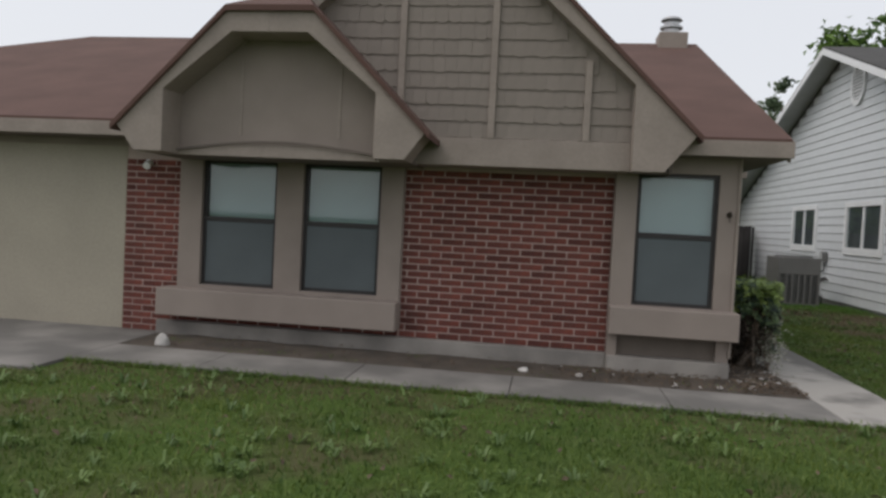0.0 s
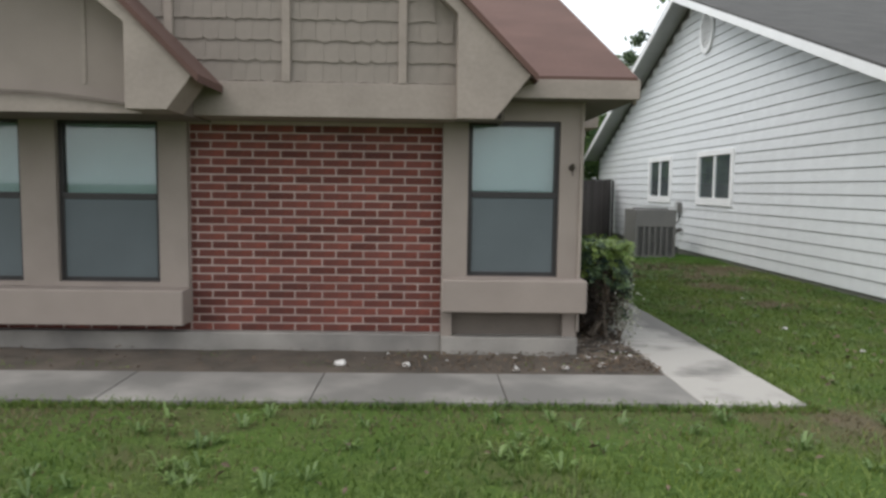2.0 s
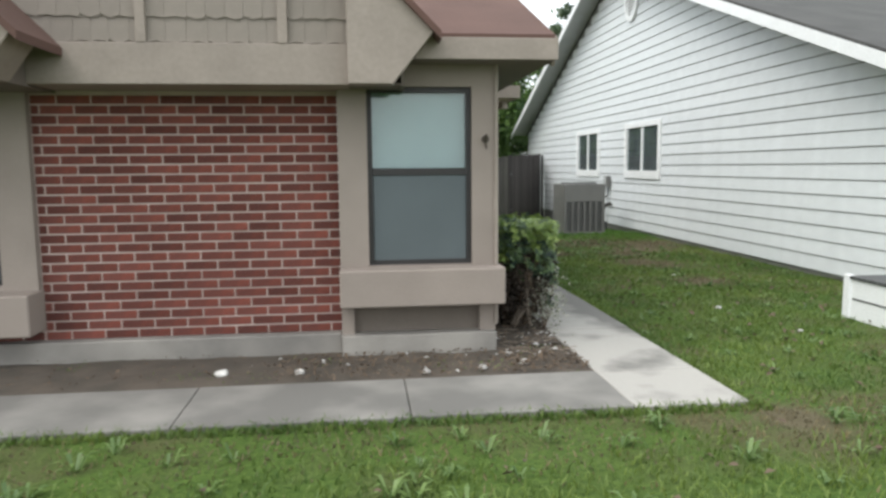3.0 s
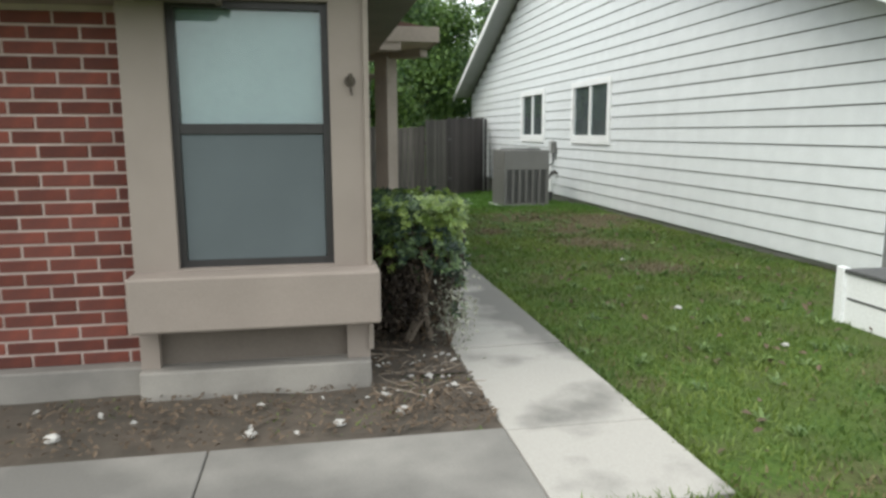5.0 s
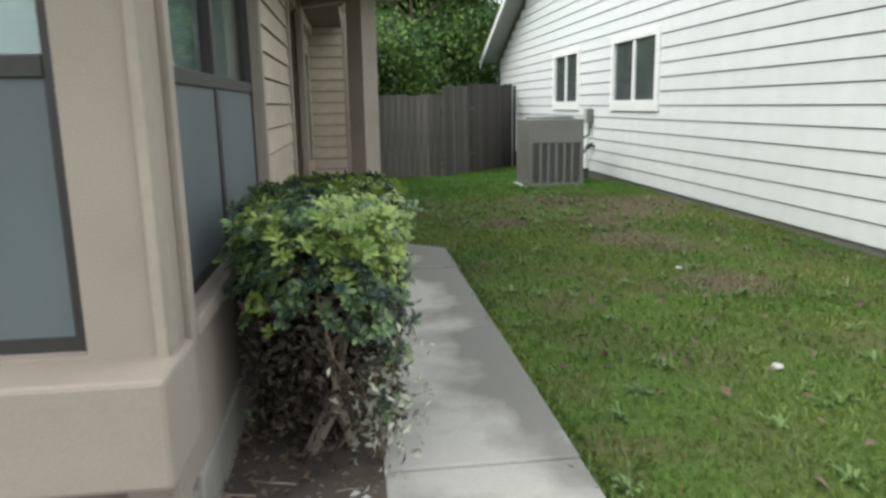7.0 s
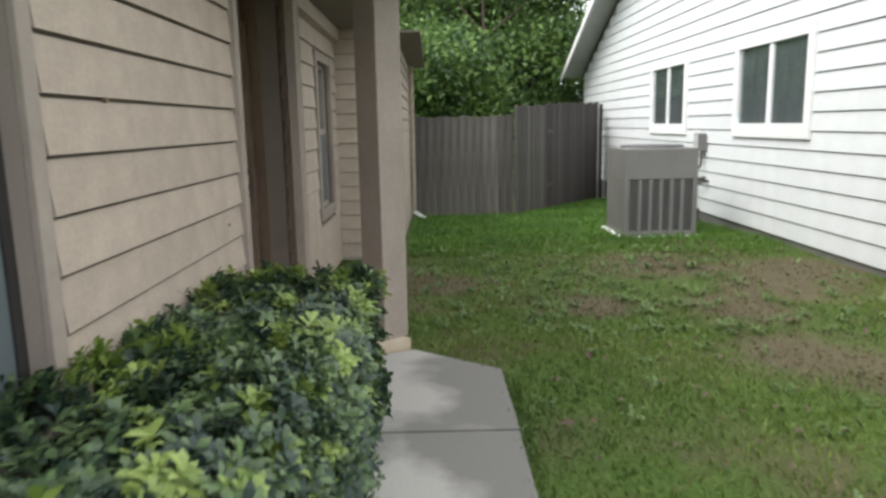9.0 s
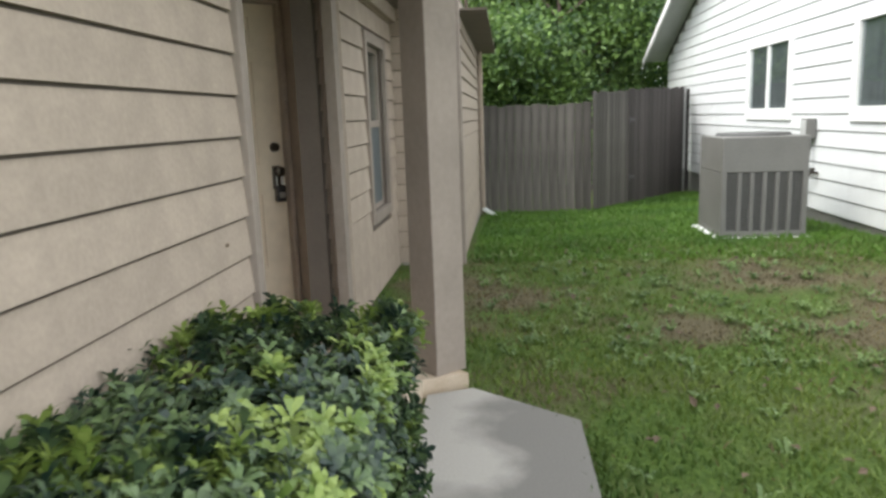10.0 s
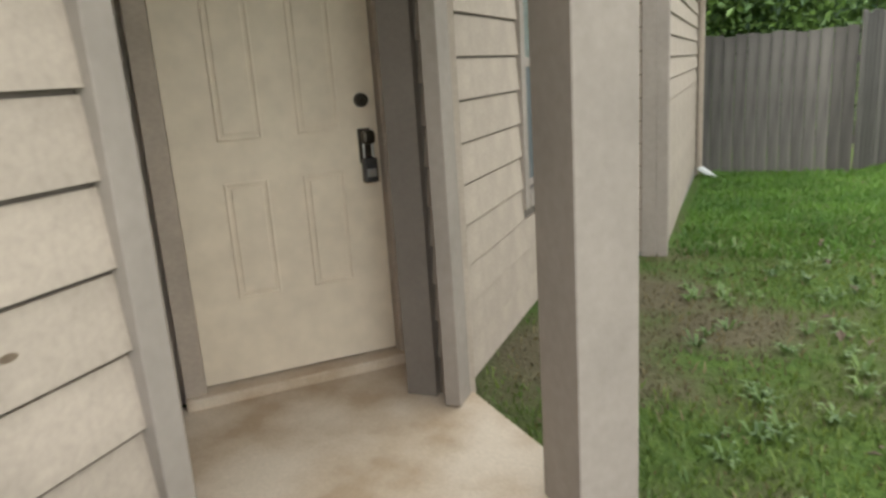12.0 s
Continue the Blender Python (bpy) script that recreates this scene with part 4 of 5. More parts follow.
def wall_services():
    o = thing("disconnect_box", "grey electrical disconnect box with conduits on the white wall", "electrical box", at=(NX - 0.02, 11.25, 0.9))
    part("box", boxes([(-0.13, -0.10, 0.06, -0.01, 0.10, 0.32)], 0.008), M_AC_LAPSHADE, o)
    part("cover", boxes([(-0.142, -0.085, 0.08, -0.13, 0.085, 0.30)], 0.006), M_NSOFFIT, o)
    part("conduit", bent_pipe([(-0.06, -0.05, 0.08), (-0.07, -0.06, -0.16), (-0.22, -0.02, -0.26), (-0.52, 0.05, -0.30)], 0.02), M_ACDARK, o, "dark flexible conduit")
    part("riser", bent_pipe([(-0.05, 0.16, 0.36), (-0.05, 0.16, -0.95)], 0.022), M_WTRIM, o, "white painted riser pipe")
    part("line_set", bent_pipe([(0.0, -0.06, -0.36), (-0.10, -0.07, -0.36), (-0.13, -0.05, -0.46), (-0.26, 0.0, -0.60), (-0.52, 0.05, -0.66)], 0.028), M_ACDARK, o, "black insulated refrigerant line")
    tap = thing("outdoor_tap", "small dark outdoor tap on the white wall", "tap", at=(NX - 0.02, 11.05, 0.52))
    part("spout", bent_pipe([(0.0, 0, 0), (-0.10, 0, 0), (-0.13, 0, -0.05)], 0.02), M_METAL, tap)
    part("handle", joined([rod((-0.07, 0, 0.0), (-0.07, 0, 0.05), 0.01), rod((-0.07, -0.05, 0.055), (-0.07, 0.05, 0.055), 0.016)]), M_METAL, tap)
    cap = thing("cleanout_pipe", "short dark drain pipe at the foot of the white wall", "pipe", at=(NX - 0.16, 11.15, ground_z(6, 11.15)))
    part("pipe", rod((0, 0, 0), (0, 0, 0.20), 0.055, 0.055, 12), M_ACDARK, cap)
    part("cap", rod((0, 0, 0.19), (0, 0, 0.23), 0.065, 0.06, 12), M_BRONZE, cap)


wall_services()


def downspout():
    o = thing("downspout", "taupe downspout with a white elbow at the house corner", "downspout", at=(1.86, 12.95, -0.2))
    part("pipe", boxes([(-0.02, -0.04, 0.12, 0.04, 0.04, 2.6)], 0.01), M_SIDING, o)
    part("elbow", turned(boxes([(-0.02, -0.04, 0, 0.04, 0.04, 0.35)], 0.01), Matrix.Translation((0.0, 0, 0.14)) @ Matrix.Rotation(radians(125), 4, "Y")), M_WTRIM, o, "white elbow")


downspout()


# ---- fence ----
def fence_run(p0, p1, top0, top1, label, gate=False):
    a, b = Vector(p0), Vector(p1)
    L = (b - a).length
    d = (b - a) / L
    ang = math.atan2(d.y, d.x)
    f = thing("wooden_gate" if gate else "fence", label, "gate" if gate else "fence", at=(a.x, a.y, ground_z(a.x, a.y)), rz=math.degrees(ang))
    rng = random.Random(int(L * 100))
    n = round(L / 0.142)
    meshes = []
    for v in range(4):
        bm = boxes([(0.003, -0.009, 0, 0.139, 0.009, 1.0)])
        for vert in bm.verts:
            vert.co.x += rng.uniform(-0.003, 0.003)
            if vert.co.z > 0.5:
                vert.co.z += rng.uniform(-0.006, 0.006)
        meshes.append(mesh_of("board", bm, M_GATE if gate else M_FENCE))
    for i in range(n):
        s = (i + 0.5) / n
        x, y = a.x + (b.x - a.x) * s, a.y + (b.y - a.y) * s
        drop = ground_z(x, y) - ground_z(a.x, a.y)
        top = top0 + (top1 - top0) * s + rng.uniform(-0.02, 0.02)
        base = drop + 0.01
        piece("board", meshes[i % 4], f, (i * L / n, rng.uniform(-0.004, 0.004), base), (0, 0, rng.uniform(-0.01, 0.01)), (L / n / 0.142, 1, top - ground_z(a.x, a.y) - base))
    zz = ground_z(b.x, b.y) - ground_z(a.x, a.y)
    for h in (0.35, 1.35):
        part("rail", prism([(0, h), (L, h + zz), (L, h + zz + 0.09), (0, h + 0.09)], 0.04, "y", 0.012), M_FENCE, f)
    if gate:
        for h in (0.45, 1.5):
            part("hinge", boxes([(0.02, -0.02, h, 0.30, -0.01, h + 0.05), (0.0, -0.025, h - 0.03, 0.06, -0.01, h + 0.08)], 0.003), M_BRONZE, f, "black strap hinge")
    return f


fence_run((1.84, 13.45, 0), (3.66, 13.45, 0), 1.55, 1.55, "weathered grey plank fence behind the lawn")
fence_run((3.68, 13.43, 0), (4.45, 14.75, 0), 1.71, 1.76, "weathered grey plank fence beside the gate")
fence_run((4.47, 14.79, 0), (6.1, 17.55, 0), 1.78, 1.86, "dark weathered plank gate with black hinges", gate=True)


def gate_post():
    o = thing("gate_post", "pair of slim pale metal gate posts by the white wall", "post", at=(6.14, 17.7, ground_z(6, 17.7)))
    part("post", rod((0, 0, 0), (0, 0, 2.28), 0.05), M_STEEL, o)
    part("post", rod((0.12, 0.16, 0), (0.12, 0.16, 2.24), 0.06), M_BRONZE, o)


gate_post()


# ---- plants ----
def leaf_mesh(points, normals, size, rng, material, name, parent, elong=2.4, label=""):
    """Many small leaves, each a folded pair of faces at its point."""
    n = len(points)
    size = np.broadcast_to(np.asarray(size, float), (n,))
    nrm = normals / np.linalg.norm(normals, axis=1, keepdims=True)
    up = rng.normal(size=(n, 3))
    t = np.cross(nrm, up)
    t /= np.linalg.norm(t, axis=1, keepdims=True) + 1e-9
    s = np.cross(nrm, t)
    ln, wd = size[:, None] * elong / 2, size[:, None] / 2
    a = points - t * ln
    b = points + t * ln - nrm * ln * 0.25
    c = points + s * wd + nrm * wd * 0.35
    e = points - s * wd + nrm * wd * 0.35
    vs = np.stack([a, c, b, e], 1).reshape(-1, 3)
    i = np.arange(n)[:, None] * 4
    fs = np.concatenate([i + [0, 1, 2], i + [0, 2, 3]], 1).reshape(-1, 3)
    me = bpy.data.meshes.new(name)
    me.from_pydata(vs.tolist(), [], fs.tolist())
    me.materials.append(material)
    ob = new(name, me)
    if parent:
        ob.parent = parent
    return tagged(ob, label)


def shrub(cx, cy, rx, ry, h, seed, label, n=5200, bare=0.42):
    """A clipped shrub: bare twisted stems below, whorls of oval leaves on the outside of an uneven dome."""
    o = thing("shrub", label, "shrub", at=(cx, cy, -0.02), group="shrubs along the wall")
    rng = np.random.default_rng(seed)
    pr = random.Random(seed)
    for k in range(22):
        a = pr.uniform(0, 6.28)
        p = Vector((0.35 * rx * math.cos(a) * pr.random(), 0.6 * ry * math.sin(a) * pr.random(), 0))
        r = pr.uniform(0.008, 0.018)
        twigs = []
        for s in range(3):
            q = p + Vector((pr.uniform(-0.16, 0.16) + 0.10 * math.cos(a), pr.uniform(-0.16, 0.16) + 0.10 * math.sin(a), h * pr.uniform(0.2, 0.28)))
            q.x, q.y = max(-rx * 0.9, min(rx * 0.9, q.x)), max(-ry * 0.9, min(ry * 0.9, q.y))
            twigs.append(rod(p, q, r, r * 0.7, 5))
            p, r = q, r * 0.7
        part("stem", joined(twigs), M_TWIG, o)
    for k in range(7 if bare > 0.5 else 0):
        a = pr.uniform(0, 6.28)
        p = Vector((0.12 * math.cos(a), -0.12 + 0.2 * math.sin(a), 0))
        q = p + Vector((pr.uniform(-0.14, 0.14), pr.uniform(-0.16, 0.05), pr.uniform(0.22, 0.34)))
        e = q + Vector((pr.uniform(-0.12, 0.14), pr.uniform(-0.1, 0.1), pr.uniform(0.2, 0.3)))
        part("stem", joined([rod(p, q, 0.021, 0.016, 7), rod(q, e, 0.016, 0.009, 6)]), M_STICK, o, "stout pale bare stem")
    for k in range(26 if bare < 0.5 else 14):
        # bare twig ends that stick out between the leaves
        a, b_ = pr.uniform(0, 6.28), pr.uniform(0.2, 0.95)
        p = Vector((rx * 0.6 * math.cos(a), ry * 0.7 * math.sin(a), h * pr.uniform(0.5, 0.8)))
        q = p + Vector((pr.uniform(-0.1, 0.1), pr.uniform(-0.12, 0.08), pr.uniform(0.10, 0.16)))
        q.z = min(q.z, h + 0.01)
        e = q + Vector((pr.uniform(-0.07, 0.07), pr.uniform(-0.07, 0.07), pr.uniform(-0.01, 0.05)))
        part("twig", joined([rod(p, q, 0.005, 0.0035, 5), rod(q, e, 0.0035, 0.002, 5)]), M_STICK, o)
    # whorls on a box-like dome
    m = n // 8
    u = rng.uniform(-1, 1, (m, 3))
    u /= np.abs(u).max(axis=1, keepdims=True)
    u /= (np.abs(u) ** 8).sum(axis=1, keepdims=True) ** 0.125
    lump = 1 + 0.07 * np.sin(u[:, 0] * 7 + seed) * np.cos(u[:, 1] * 6 + 2 * seed) + rng.normal(0, 0.07, m)
    depth = np.where(rng.random(m) < 0.3, rng.uniform(0.6, 0.95, m), 1.0)
    pts = np.stack([u[:, 0] * rx * 0.95, u[:, 1] * ry * 0.95, h * 0.60 + u[:, 2] * h * 0.40], 1) * np.stack([lump * depth] * 2 + [np.where(u[:, 2] > 0, lump * depth, 1)], 1)
    pts[:, 2] = np.minimum(pts[:, 2], h - rng.uniform(0.0, 0.05, m))
    thin = (pts[:, 2] > h * (bare + 0.1 * rng.normal(size=m) - 0.12 * (u[:, 0] > 0.3))) | (rng.random(m) < (np.where(u[:, 0] > 0.4, 0.10, 0.012) if bare > 0.5 else 0.22))
    pts, u = pts[thin], u[thin]
    # eight leaves round each shoot tip
    k = 8
    ang = np.arange(k) * 2 * np.pi / k
    P, N = [], []
    for p, d in zip(pts, u):
        d = d + np.array([0, 0, 0.7]) + rng.normal(0, 0.25, 3)
        d /= np.linalg.norm(d)
        t = np.cross(d, [0.3, 0.9, 0.1])
        t /= np.linalg.norm(t)
        s = np.cross(d, t)
        for a in ang + rng.uniform(0, 1):
            r = np.cos(a) * t + np.sin(a) * s
            P.append(p + r * 0.017 + d * rng.uniform(-0.02, 0.015))
            N.append((r, d))
    P = np.array(P)
    R = np.array([x[0] for x in N])
    D = np.array([x[1] for x in N])
    ln = rng.uniform(0.014, 0.033, len(P))[:, None]
    wd = ln * 0.35
    tdir = R * 0.85 + D * rng.uniform(0.1, 0.9, (len(P), 1))
    tdir /= np.linalg.norm(tdir, axis=1, keepdims=True)
    sdir = np.cross(tdir, D)
    sdir /= np.linalg.norm(sdir, axis=1, keepdims=True) + 1e-9
    nd = np.cross(sdir, tdir)
    a, b = P - tdir * ln, P + tdir * ln * 1.05 - nd * ln * 0.2
    c, e = (P + k_ * sdir * wd * 0.75 + tdir * ln * -0.1 + nd * wd * 0.35 for k_ in (1, -1))
    c2, e2 = (P + k_ * sdir * wd + tdir * ln * 0.55 + nd * wd * 0.3 for k_ in (1, -1))
    vs = np.stack([a, c, c2, b, e2, e], 1).reshape(-1, 3)
    i = np.arange(len(P))[:, None] * 6
    fs = np.concatenate([i + [0, 1, 5], i + [1, 2, 5], i + [2, 4, 5], i + [2, 3, 4]], 1).reshape(-1, 3)
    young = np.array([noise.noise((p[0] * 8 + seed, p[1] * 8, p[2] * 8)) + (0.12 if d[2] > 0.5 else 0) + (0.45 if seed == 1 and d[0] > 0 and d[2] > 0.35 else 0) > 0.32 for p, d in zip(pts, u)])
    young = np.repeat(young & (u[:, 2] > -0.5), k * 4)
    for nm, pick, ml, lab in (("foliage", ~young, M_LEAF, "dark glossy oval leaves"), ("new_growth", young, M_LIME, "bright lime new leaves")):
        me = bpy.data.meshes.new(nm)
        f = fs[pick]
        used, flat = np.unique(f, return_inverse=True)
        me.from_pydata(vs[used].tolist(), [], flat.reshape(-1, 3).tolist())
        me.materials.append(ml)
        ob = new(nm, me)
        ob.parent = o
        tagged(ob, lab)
    # added dark brown leaves put the shrub's inner shade into colour
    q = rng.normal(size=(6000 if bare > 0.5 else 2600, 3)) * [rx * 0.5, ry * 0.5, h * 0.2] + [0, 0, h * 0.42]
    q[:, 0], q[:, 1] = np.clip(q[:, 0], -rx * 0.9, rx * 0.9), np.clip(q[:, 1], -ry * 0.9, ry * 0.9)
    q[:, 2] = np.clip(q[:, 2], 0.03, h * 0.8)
    leaf_mesh(q, rng.normal(size=q.shape), rng.uniform(0.012, 0.026, len(q)), rng, M_CORESHADE, "dark_leaf_core", o, 2.2, "dark brown inner leaves added to shade the core")


shrub(1.635, 0.88, 0.315, 0.51, 1.0, 1, "clipped green shrub with bare lower stems by the wall corner", 26000, 0.72)
shrub(1.56, 1.98, 0.345, 0.66, 0.86, 2, "clipped green shrub with bright new leaves along the walk", 44000, 0.3)
shrub(1.545, 3.04, 0.405, 0.68, 0.825, 3, "dark green clipped shrub close to the porch", 52000, 0.3)


def pale_plant():
    o = thing("variegated_plant", "small pale-leaved plant at the foot of the shrub", "plant", at=(1.84, 0.52, -0.02))
    rng = np.random.default_rng(9)
    for k in range(7):
        a = k * 0.9
        part("stem", rod((0, 0, 0), (0.09 * math.cos(a), 0.16 * math.sin(a), 0.25 + 0.04 * k), 0.004, 0.002, 5), M_TWIG, o)
    P = rng.normal(size=(420, 3)) * [0.07, 0.15, 0.13] + [0.02, 0, 0.28]
    P[:, 2] = np.clip(P[:, 2], 0.02, 0.6)
    leaf_mesh(P, rng.normal(size=P.shape), rng.uniform(0.012, 0.024, len(P)), rng, M_PALE, "foliage", o, 2.2)


pale_plant()


def tree(cx, cy, h, r, seed, label, material=None, leaves=7000, crown_low=0.25, leaf=0.16, sparse=False):
    o = thing("tree", label, "tree", at=(cx, cy, ground_z(cx, cy) - 0.05))
    pr = random.Random(seed)
    rng = np.random.default_rng(seed)
    limbs = [rod((0, 0, 0), (0.1, 0.05, h * 0.45), 0.03 * h * 0.6, 0.02 * h * 0.6, 9), rod((0.1, 0.05, h * 0.45), (0, 0, h * 0.85), 0.012 * h, 0.004 * h, 7)]
    tips = []
    for k in range(16):
        z = h * pr.uniform(crown_low, 0.8)
        a = pr.uniform(0, 6.28)
        f = math.sin(math.pi * min(1, max(0.12, (z / h - crown_low * 0.6) / (1.05 - crown_low * 0.6)))) ** 0.6
        q = Vector((math.cos(a) * r * f * pr.uniform(0.6, 1.05), math.sin(a) * r * f * pr.uniform(0.6, 1.05), z + h * pr.uniform(0.02, 0.16)))
        limbs.append(rod((0.05, 0.03, z * 0.85), q, 0.006 * h, 0.002 * h, 5))
        tips += [q, q * 0.7 + Vector((0, 0, z * 0.3))]
    part("trunk", joined(limbs), M_BARK, o)
    tips.append(Vector((0, 0, h * 0.95)))
    per = leaves // len(tips)
    P = []
    for t in tips:
        c = np.array(t)
        s = r * (0.20 if sparse else 0.36) * pr.uniform(0.7, 1.2)
        P.append(c + rng.normal(size=(per, 3)) * [s * 0.6, s * 0.6, s * 0.45])
    P = np.concatenate(P)
    P[:, 2] = np.maximum(P[:, 2], 0.1)
    leaf_mesh(P, rng.normal(size=P.shape) + [0, 0, 0.8], rng.uniform(leaf * 0.6, leaf * 1.2, len(P)), rng, material or M_TREE, "crown", o, 2.0)


tree(1.3, 19.5, 6.6, 2.4, 11, "leafy green tree behind the fence", leaves=30000, leaf=0.095, crown_low=0.12)
tree(3.6, 20.5, 6.9, 2.5, 12, "leafy green tree behind the fence", leaves=30000, leaf=0.095, crown_low=0.10)
tree(5.2, 23.5, 7.2, 2.6, 13, "tall leafy tree behind the gate", leaves=30000, leaf=0.095, crown_low=0.12)
tree(-1.2, 21.0, 6.2, 2.6, 14, "leafy green tree behind the house", leaves=30000, leaf=0.095, crown_low=0.12)
tree(2.4, 24.5, 8.2, 2.6, 15, "tall dark tree behind the fence", leaves=30000, leaf=0.095, crown_low=0.15)
tree(0.4, 27.0, 8.4, 3.0, 19, "tall leafy tree far behind the fence", leaves=22000, leaf=0.12, crown_low=0.10)
tree(4.6, 28.0, 8.6, 3.0, 20, "tall leafy tree far behind the fence", leaves=22000, leaf=0.12, crown_low=0.10)
tree(10.8, 31.0, 10.6, 1.8, 16, "thin tree with open branches against the sky", M_PINE, 2600, 0.5, 0.2, True)
tree(17.9, 34.0, 14.6, 4.0, 17, "broad tree behind the white house", M_TREE, 6000, 0.3, 0.34)
tree(23.5, 36.0, 13.0, 4.0, 18, "broad tree behind the white house", M_TREE, 5000, 0.3, 0.34)


# ---- grass, litter and small stuff ----
def blades(name, n, area, h0, h1, material, seed, label, keep):
    rng = np.random.default_rng(seed)
    x0, y0, x1, y1 = area
    xy = np.stack([rng.uniform(x0, x1, n), rng.uniform(y0, y1, n)], 1)
    ok = np.array([keep(x, y) for x, y in xy])
    xy = xy[ok]
    n = len(xy)
    z = np.array([ground_z(x, y) for x, y in xy]) - 0.005
    a = rng.uniform(0, 6.28, n)
    h = rng.uniform(h0, h1, n) * rng.uniform(0.5, 1.0, n)
    w = rng.uniform(0.003, 0.0075, n)
    lean = rng.uniform(0.2, 1.1, n) * h
    b = rng.uniform(0, 6.28, n)
    p = np.stack([xy[:, 0], xy[:, 1], z], 1)
    s = np.stack([np.cos(a) * w, np.sin(a) * w, 0 * a], 1)
    tip = p + np.stack([np.cos(b) * lean, np.sin(b) * lean, h], 1)
    mid = p + np.stack([np.cos(b) * lean * 0.35, np.sin(b) * lean * 0.35, h * 0.62], 1)
    vs = np.stack([p - s, p + s, mid + s * 0.8, mid - s * 0.8, tip], 1).reshape(-1, 3)
    i = np.arange(n)[:, None] * 5
    fs = np.concatenate([i + [0, 1, 2], i + [0, 2, 3], i + [3, 2, 4]], 1).reshape(-1, 3)
    me = bpy.data.meshes.new(name)
    me.from_pydata(vs.tolist(), [], fs.tolist())
    me.materials.append(material)
    tagged(new(name, me), label, "grass", kind="stuff")


def lawn_density(x, y, seed):
    return noise.noise((x * 0.9 + seed, y * 0.9, 1.3)) + 0.6 * noise.noise((x * 3.1, y * 3.1 + seed, 4.0))


def on_lawn(x, y):
    if y < FRONT_Y0 + 0.02:
        return True
    return WALK_X1 - 0.02 + 0.04 * noise.noise((0, y * 6, 0)) < x < NX - 0.02 if y < 4.5 else (x > 1.22 and x + y > 7.05 and not (x < 1.84 and y > 8.3))


def worn(x, y):
    """How bare the lawn is: the known dry spots and the front walk's edge."""
    return max(math.exp(-((x - a) ** 2 + (y - b) ** 2) / (r * r)) for a, b, r in BARE) + (0.8 * math.exp(-((y + 1.95) / 0.42) ** 2) if y < -1.6 else 0)


pr0 = random.Random(77)


def feather(x, y):
    """Tall blades thin out towards the outer front lawn."""
    return pr0.random() < min(1.0, (x + 8.0) / 2.6, (6.8 - x) / 2.2, (y + 8.2) / 2.4)


blades("front_grass", 115000, (-8.0, -8.2, 6.8, -1.62), 0.03, 0.085, M_GRASS, 21, "patchy green front lawn grass", lambda x, y: on_lawn(x, y) and feather(x, y) and lawn_density(x, y, 0) - 1.3 * worn(x, y) > pr0.uniform(-0.9, 0.35))
blades("side_grass", 105000, (1.2, -1.8, 6.3, 9.5), 0.025, 0.07, M_GRASS, 22, "short green side lawn grass", lambda x, y: on_lawn(x, y) and lawn_density(x, y, 5) - 1.35 * worn(x, y) > pr0.uniform(-0.9, 0.4))
blades("rear_grass", 42000, (1.9, 8.3, 6.3, 17.0), 0.04, 0.10, M_LUSH, 23, "green lawn grass by the fence", lambda x, y: y < 13.4 or x > 3.7 + (y - 13.4) * 0.6)
blades("dry_grass", 60000, (-6.5, -6.6, 6.2, 9.0), 0.02, 0.06, M_DRYGRASS, 24, "dry straw-coloured grass blades", lambda x, y: on_lawn(x, y) and feather(x, y) and lawn_density(x, y, 0) - 1.6 * worn(x, y) < pr0.uniform(-0.85, 0.05))
blades("edge_grass", 5000, (-5.2, -1.80, 2.7, -1.66), 0.03, 0.08, M_GRASS, 25, "grass that creeps over the walk's edge", lambda x, y: True)
blades("walk_edge_grass", 4200, (2.54, -1.6, 2.68, 4.45), 0.02, 0.06, M_GRASS, 28, "grass that creeps over the edge of the side walk", lambda x, y: x - 2.56 > 0.09 * abs(noise.noise((1.0, y * 3.0, 2.0))))
blades("bed_weeds", 4600, (-5.0, -0.92, 1.84, -0.12), 0.02, 0.06, M_GRASS, 26, "sparse weeds in the soil bed", lambda x, y: noise.noise((x * 2, y * 2, 9)) > 0.08)


def weeds():
    """Tufts of broad coarse leaves in the front lawn and the side lawn."""
    rng = np.random.default_rng(31)
    V, F = [], []
    for x0, y0, x1, y1, n, s in ((-6, -6.2, 4.5, -1.9, 320, 0.9), (2.7, -1.6, 6.1, 8.5, 160, 0.6), (2.0, 5.2, 5.0, 8.6, 150, 0.65)):
        for _ in range(n):
            cx, cy = rng.uniform(x0, x1), rng.uniform(y0, y1)
            z = ground_z(cx, cy)
            for _ in range(rng.integers(6, 15)):
                a, L, w = rng.uniform(0, 6.28), rng.uniform(0.05, 0.13) * s, rng.uniform(0.006, 0.012)
                d, t = np.array([np.cos(a), np.sin(a), 0]), np.array([-np.sin(a), np.cos(a), 0])
                p = np.array([cx, cy, z]) + d * rng.uniform(0, 0.03)
                up = np.array([0, 0, rng.uniform(0.4, 1.1) * L])
                k = len(V)
                V += [p - t * w * 0.5, p + t * w * 0.5, p + d * L * 0.5 + up * 0.8 + t * w, p + d * L * 0.5 + up * 0.8 - t * w, p + d * L + up * 0.75]
                F += [(k, k + 1, k + 2), (k, k + 2, k + 3), (k + 3, k + 2, k + 4)]
    me = bpy.data.meshes.new("lawn_weeds")
    me.from_pydata([tuple(map(float, v)) for v in V], [], F)
    me.materials.append(M_WEED)
    tagged(new("lawn_weeds", me), "tufts of coarse broad-leaved weeds in the lawn", "weeds", kind="stuff")


weeds()


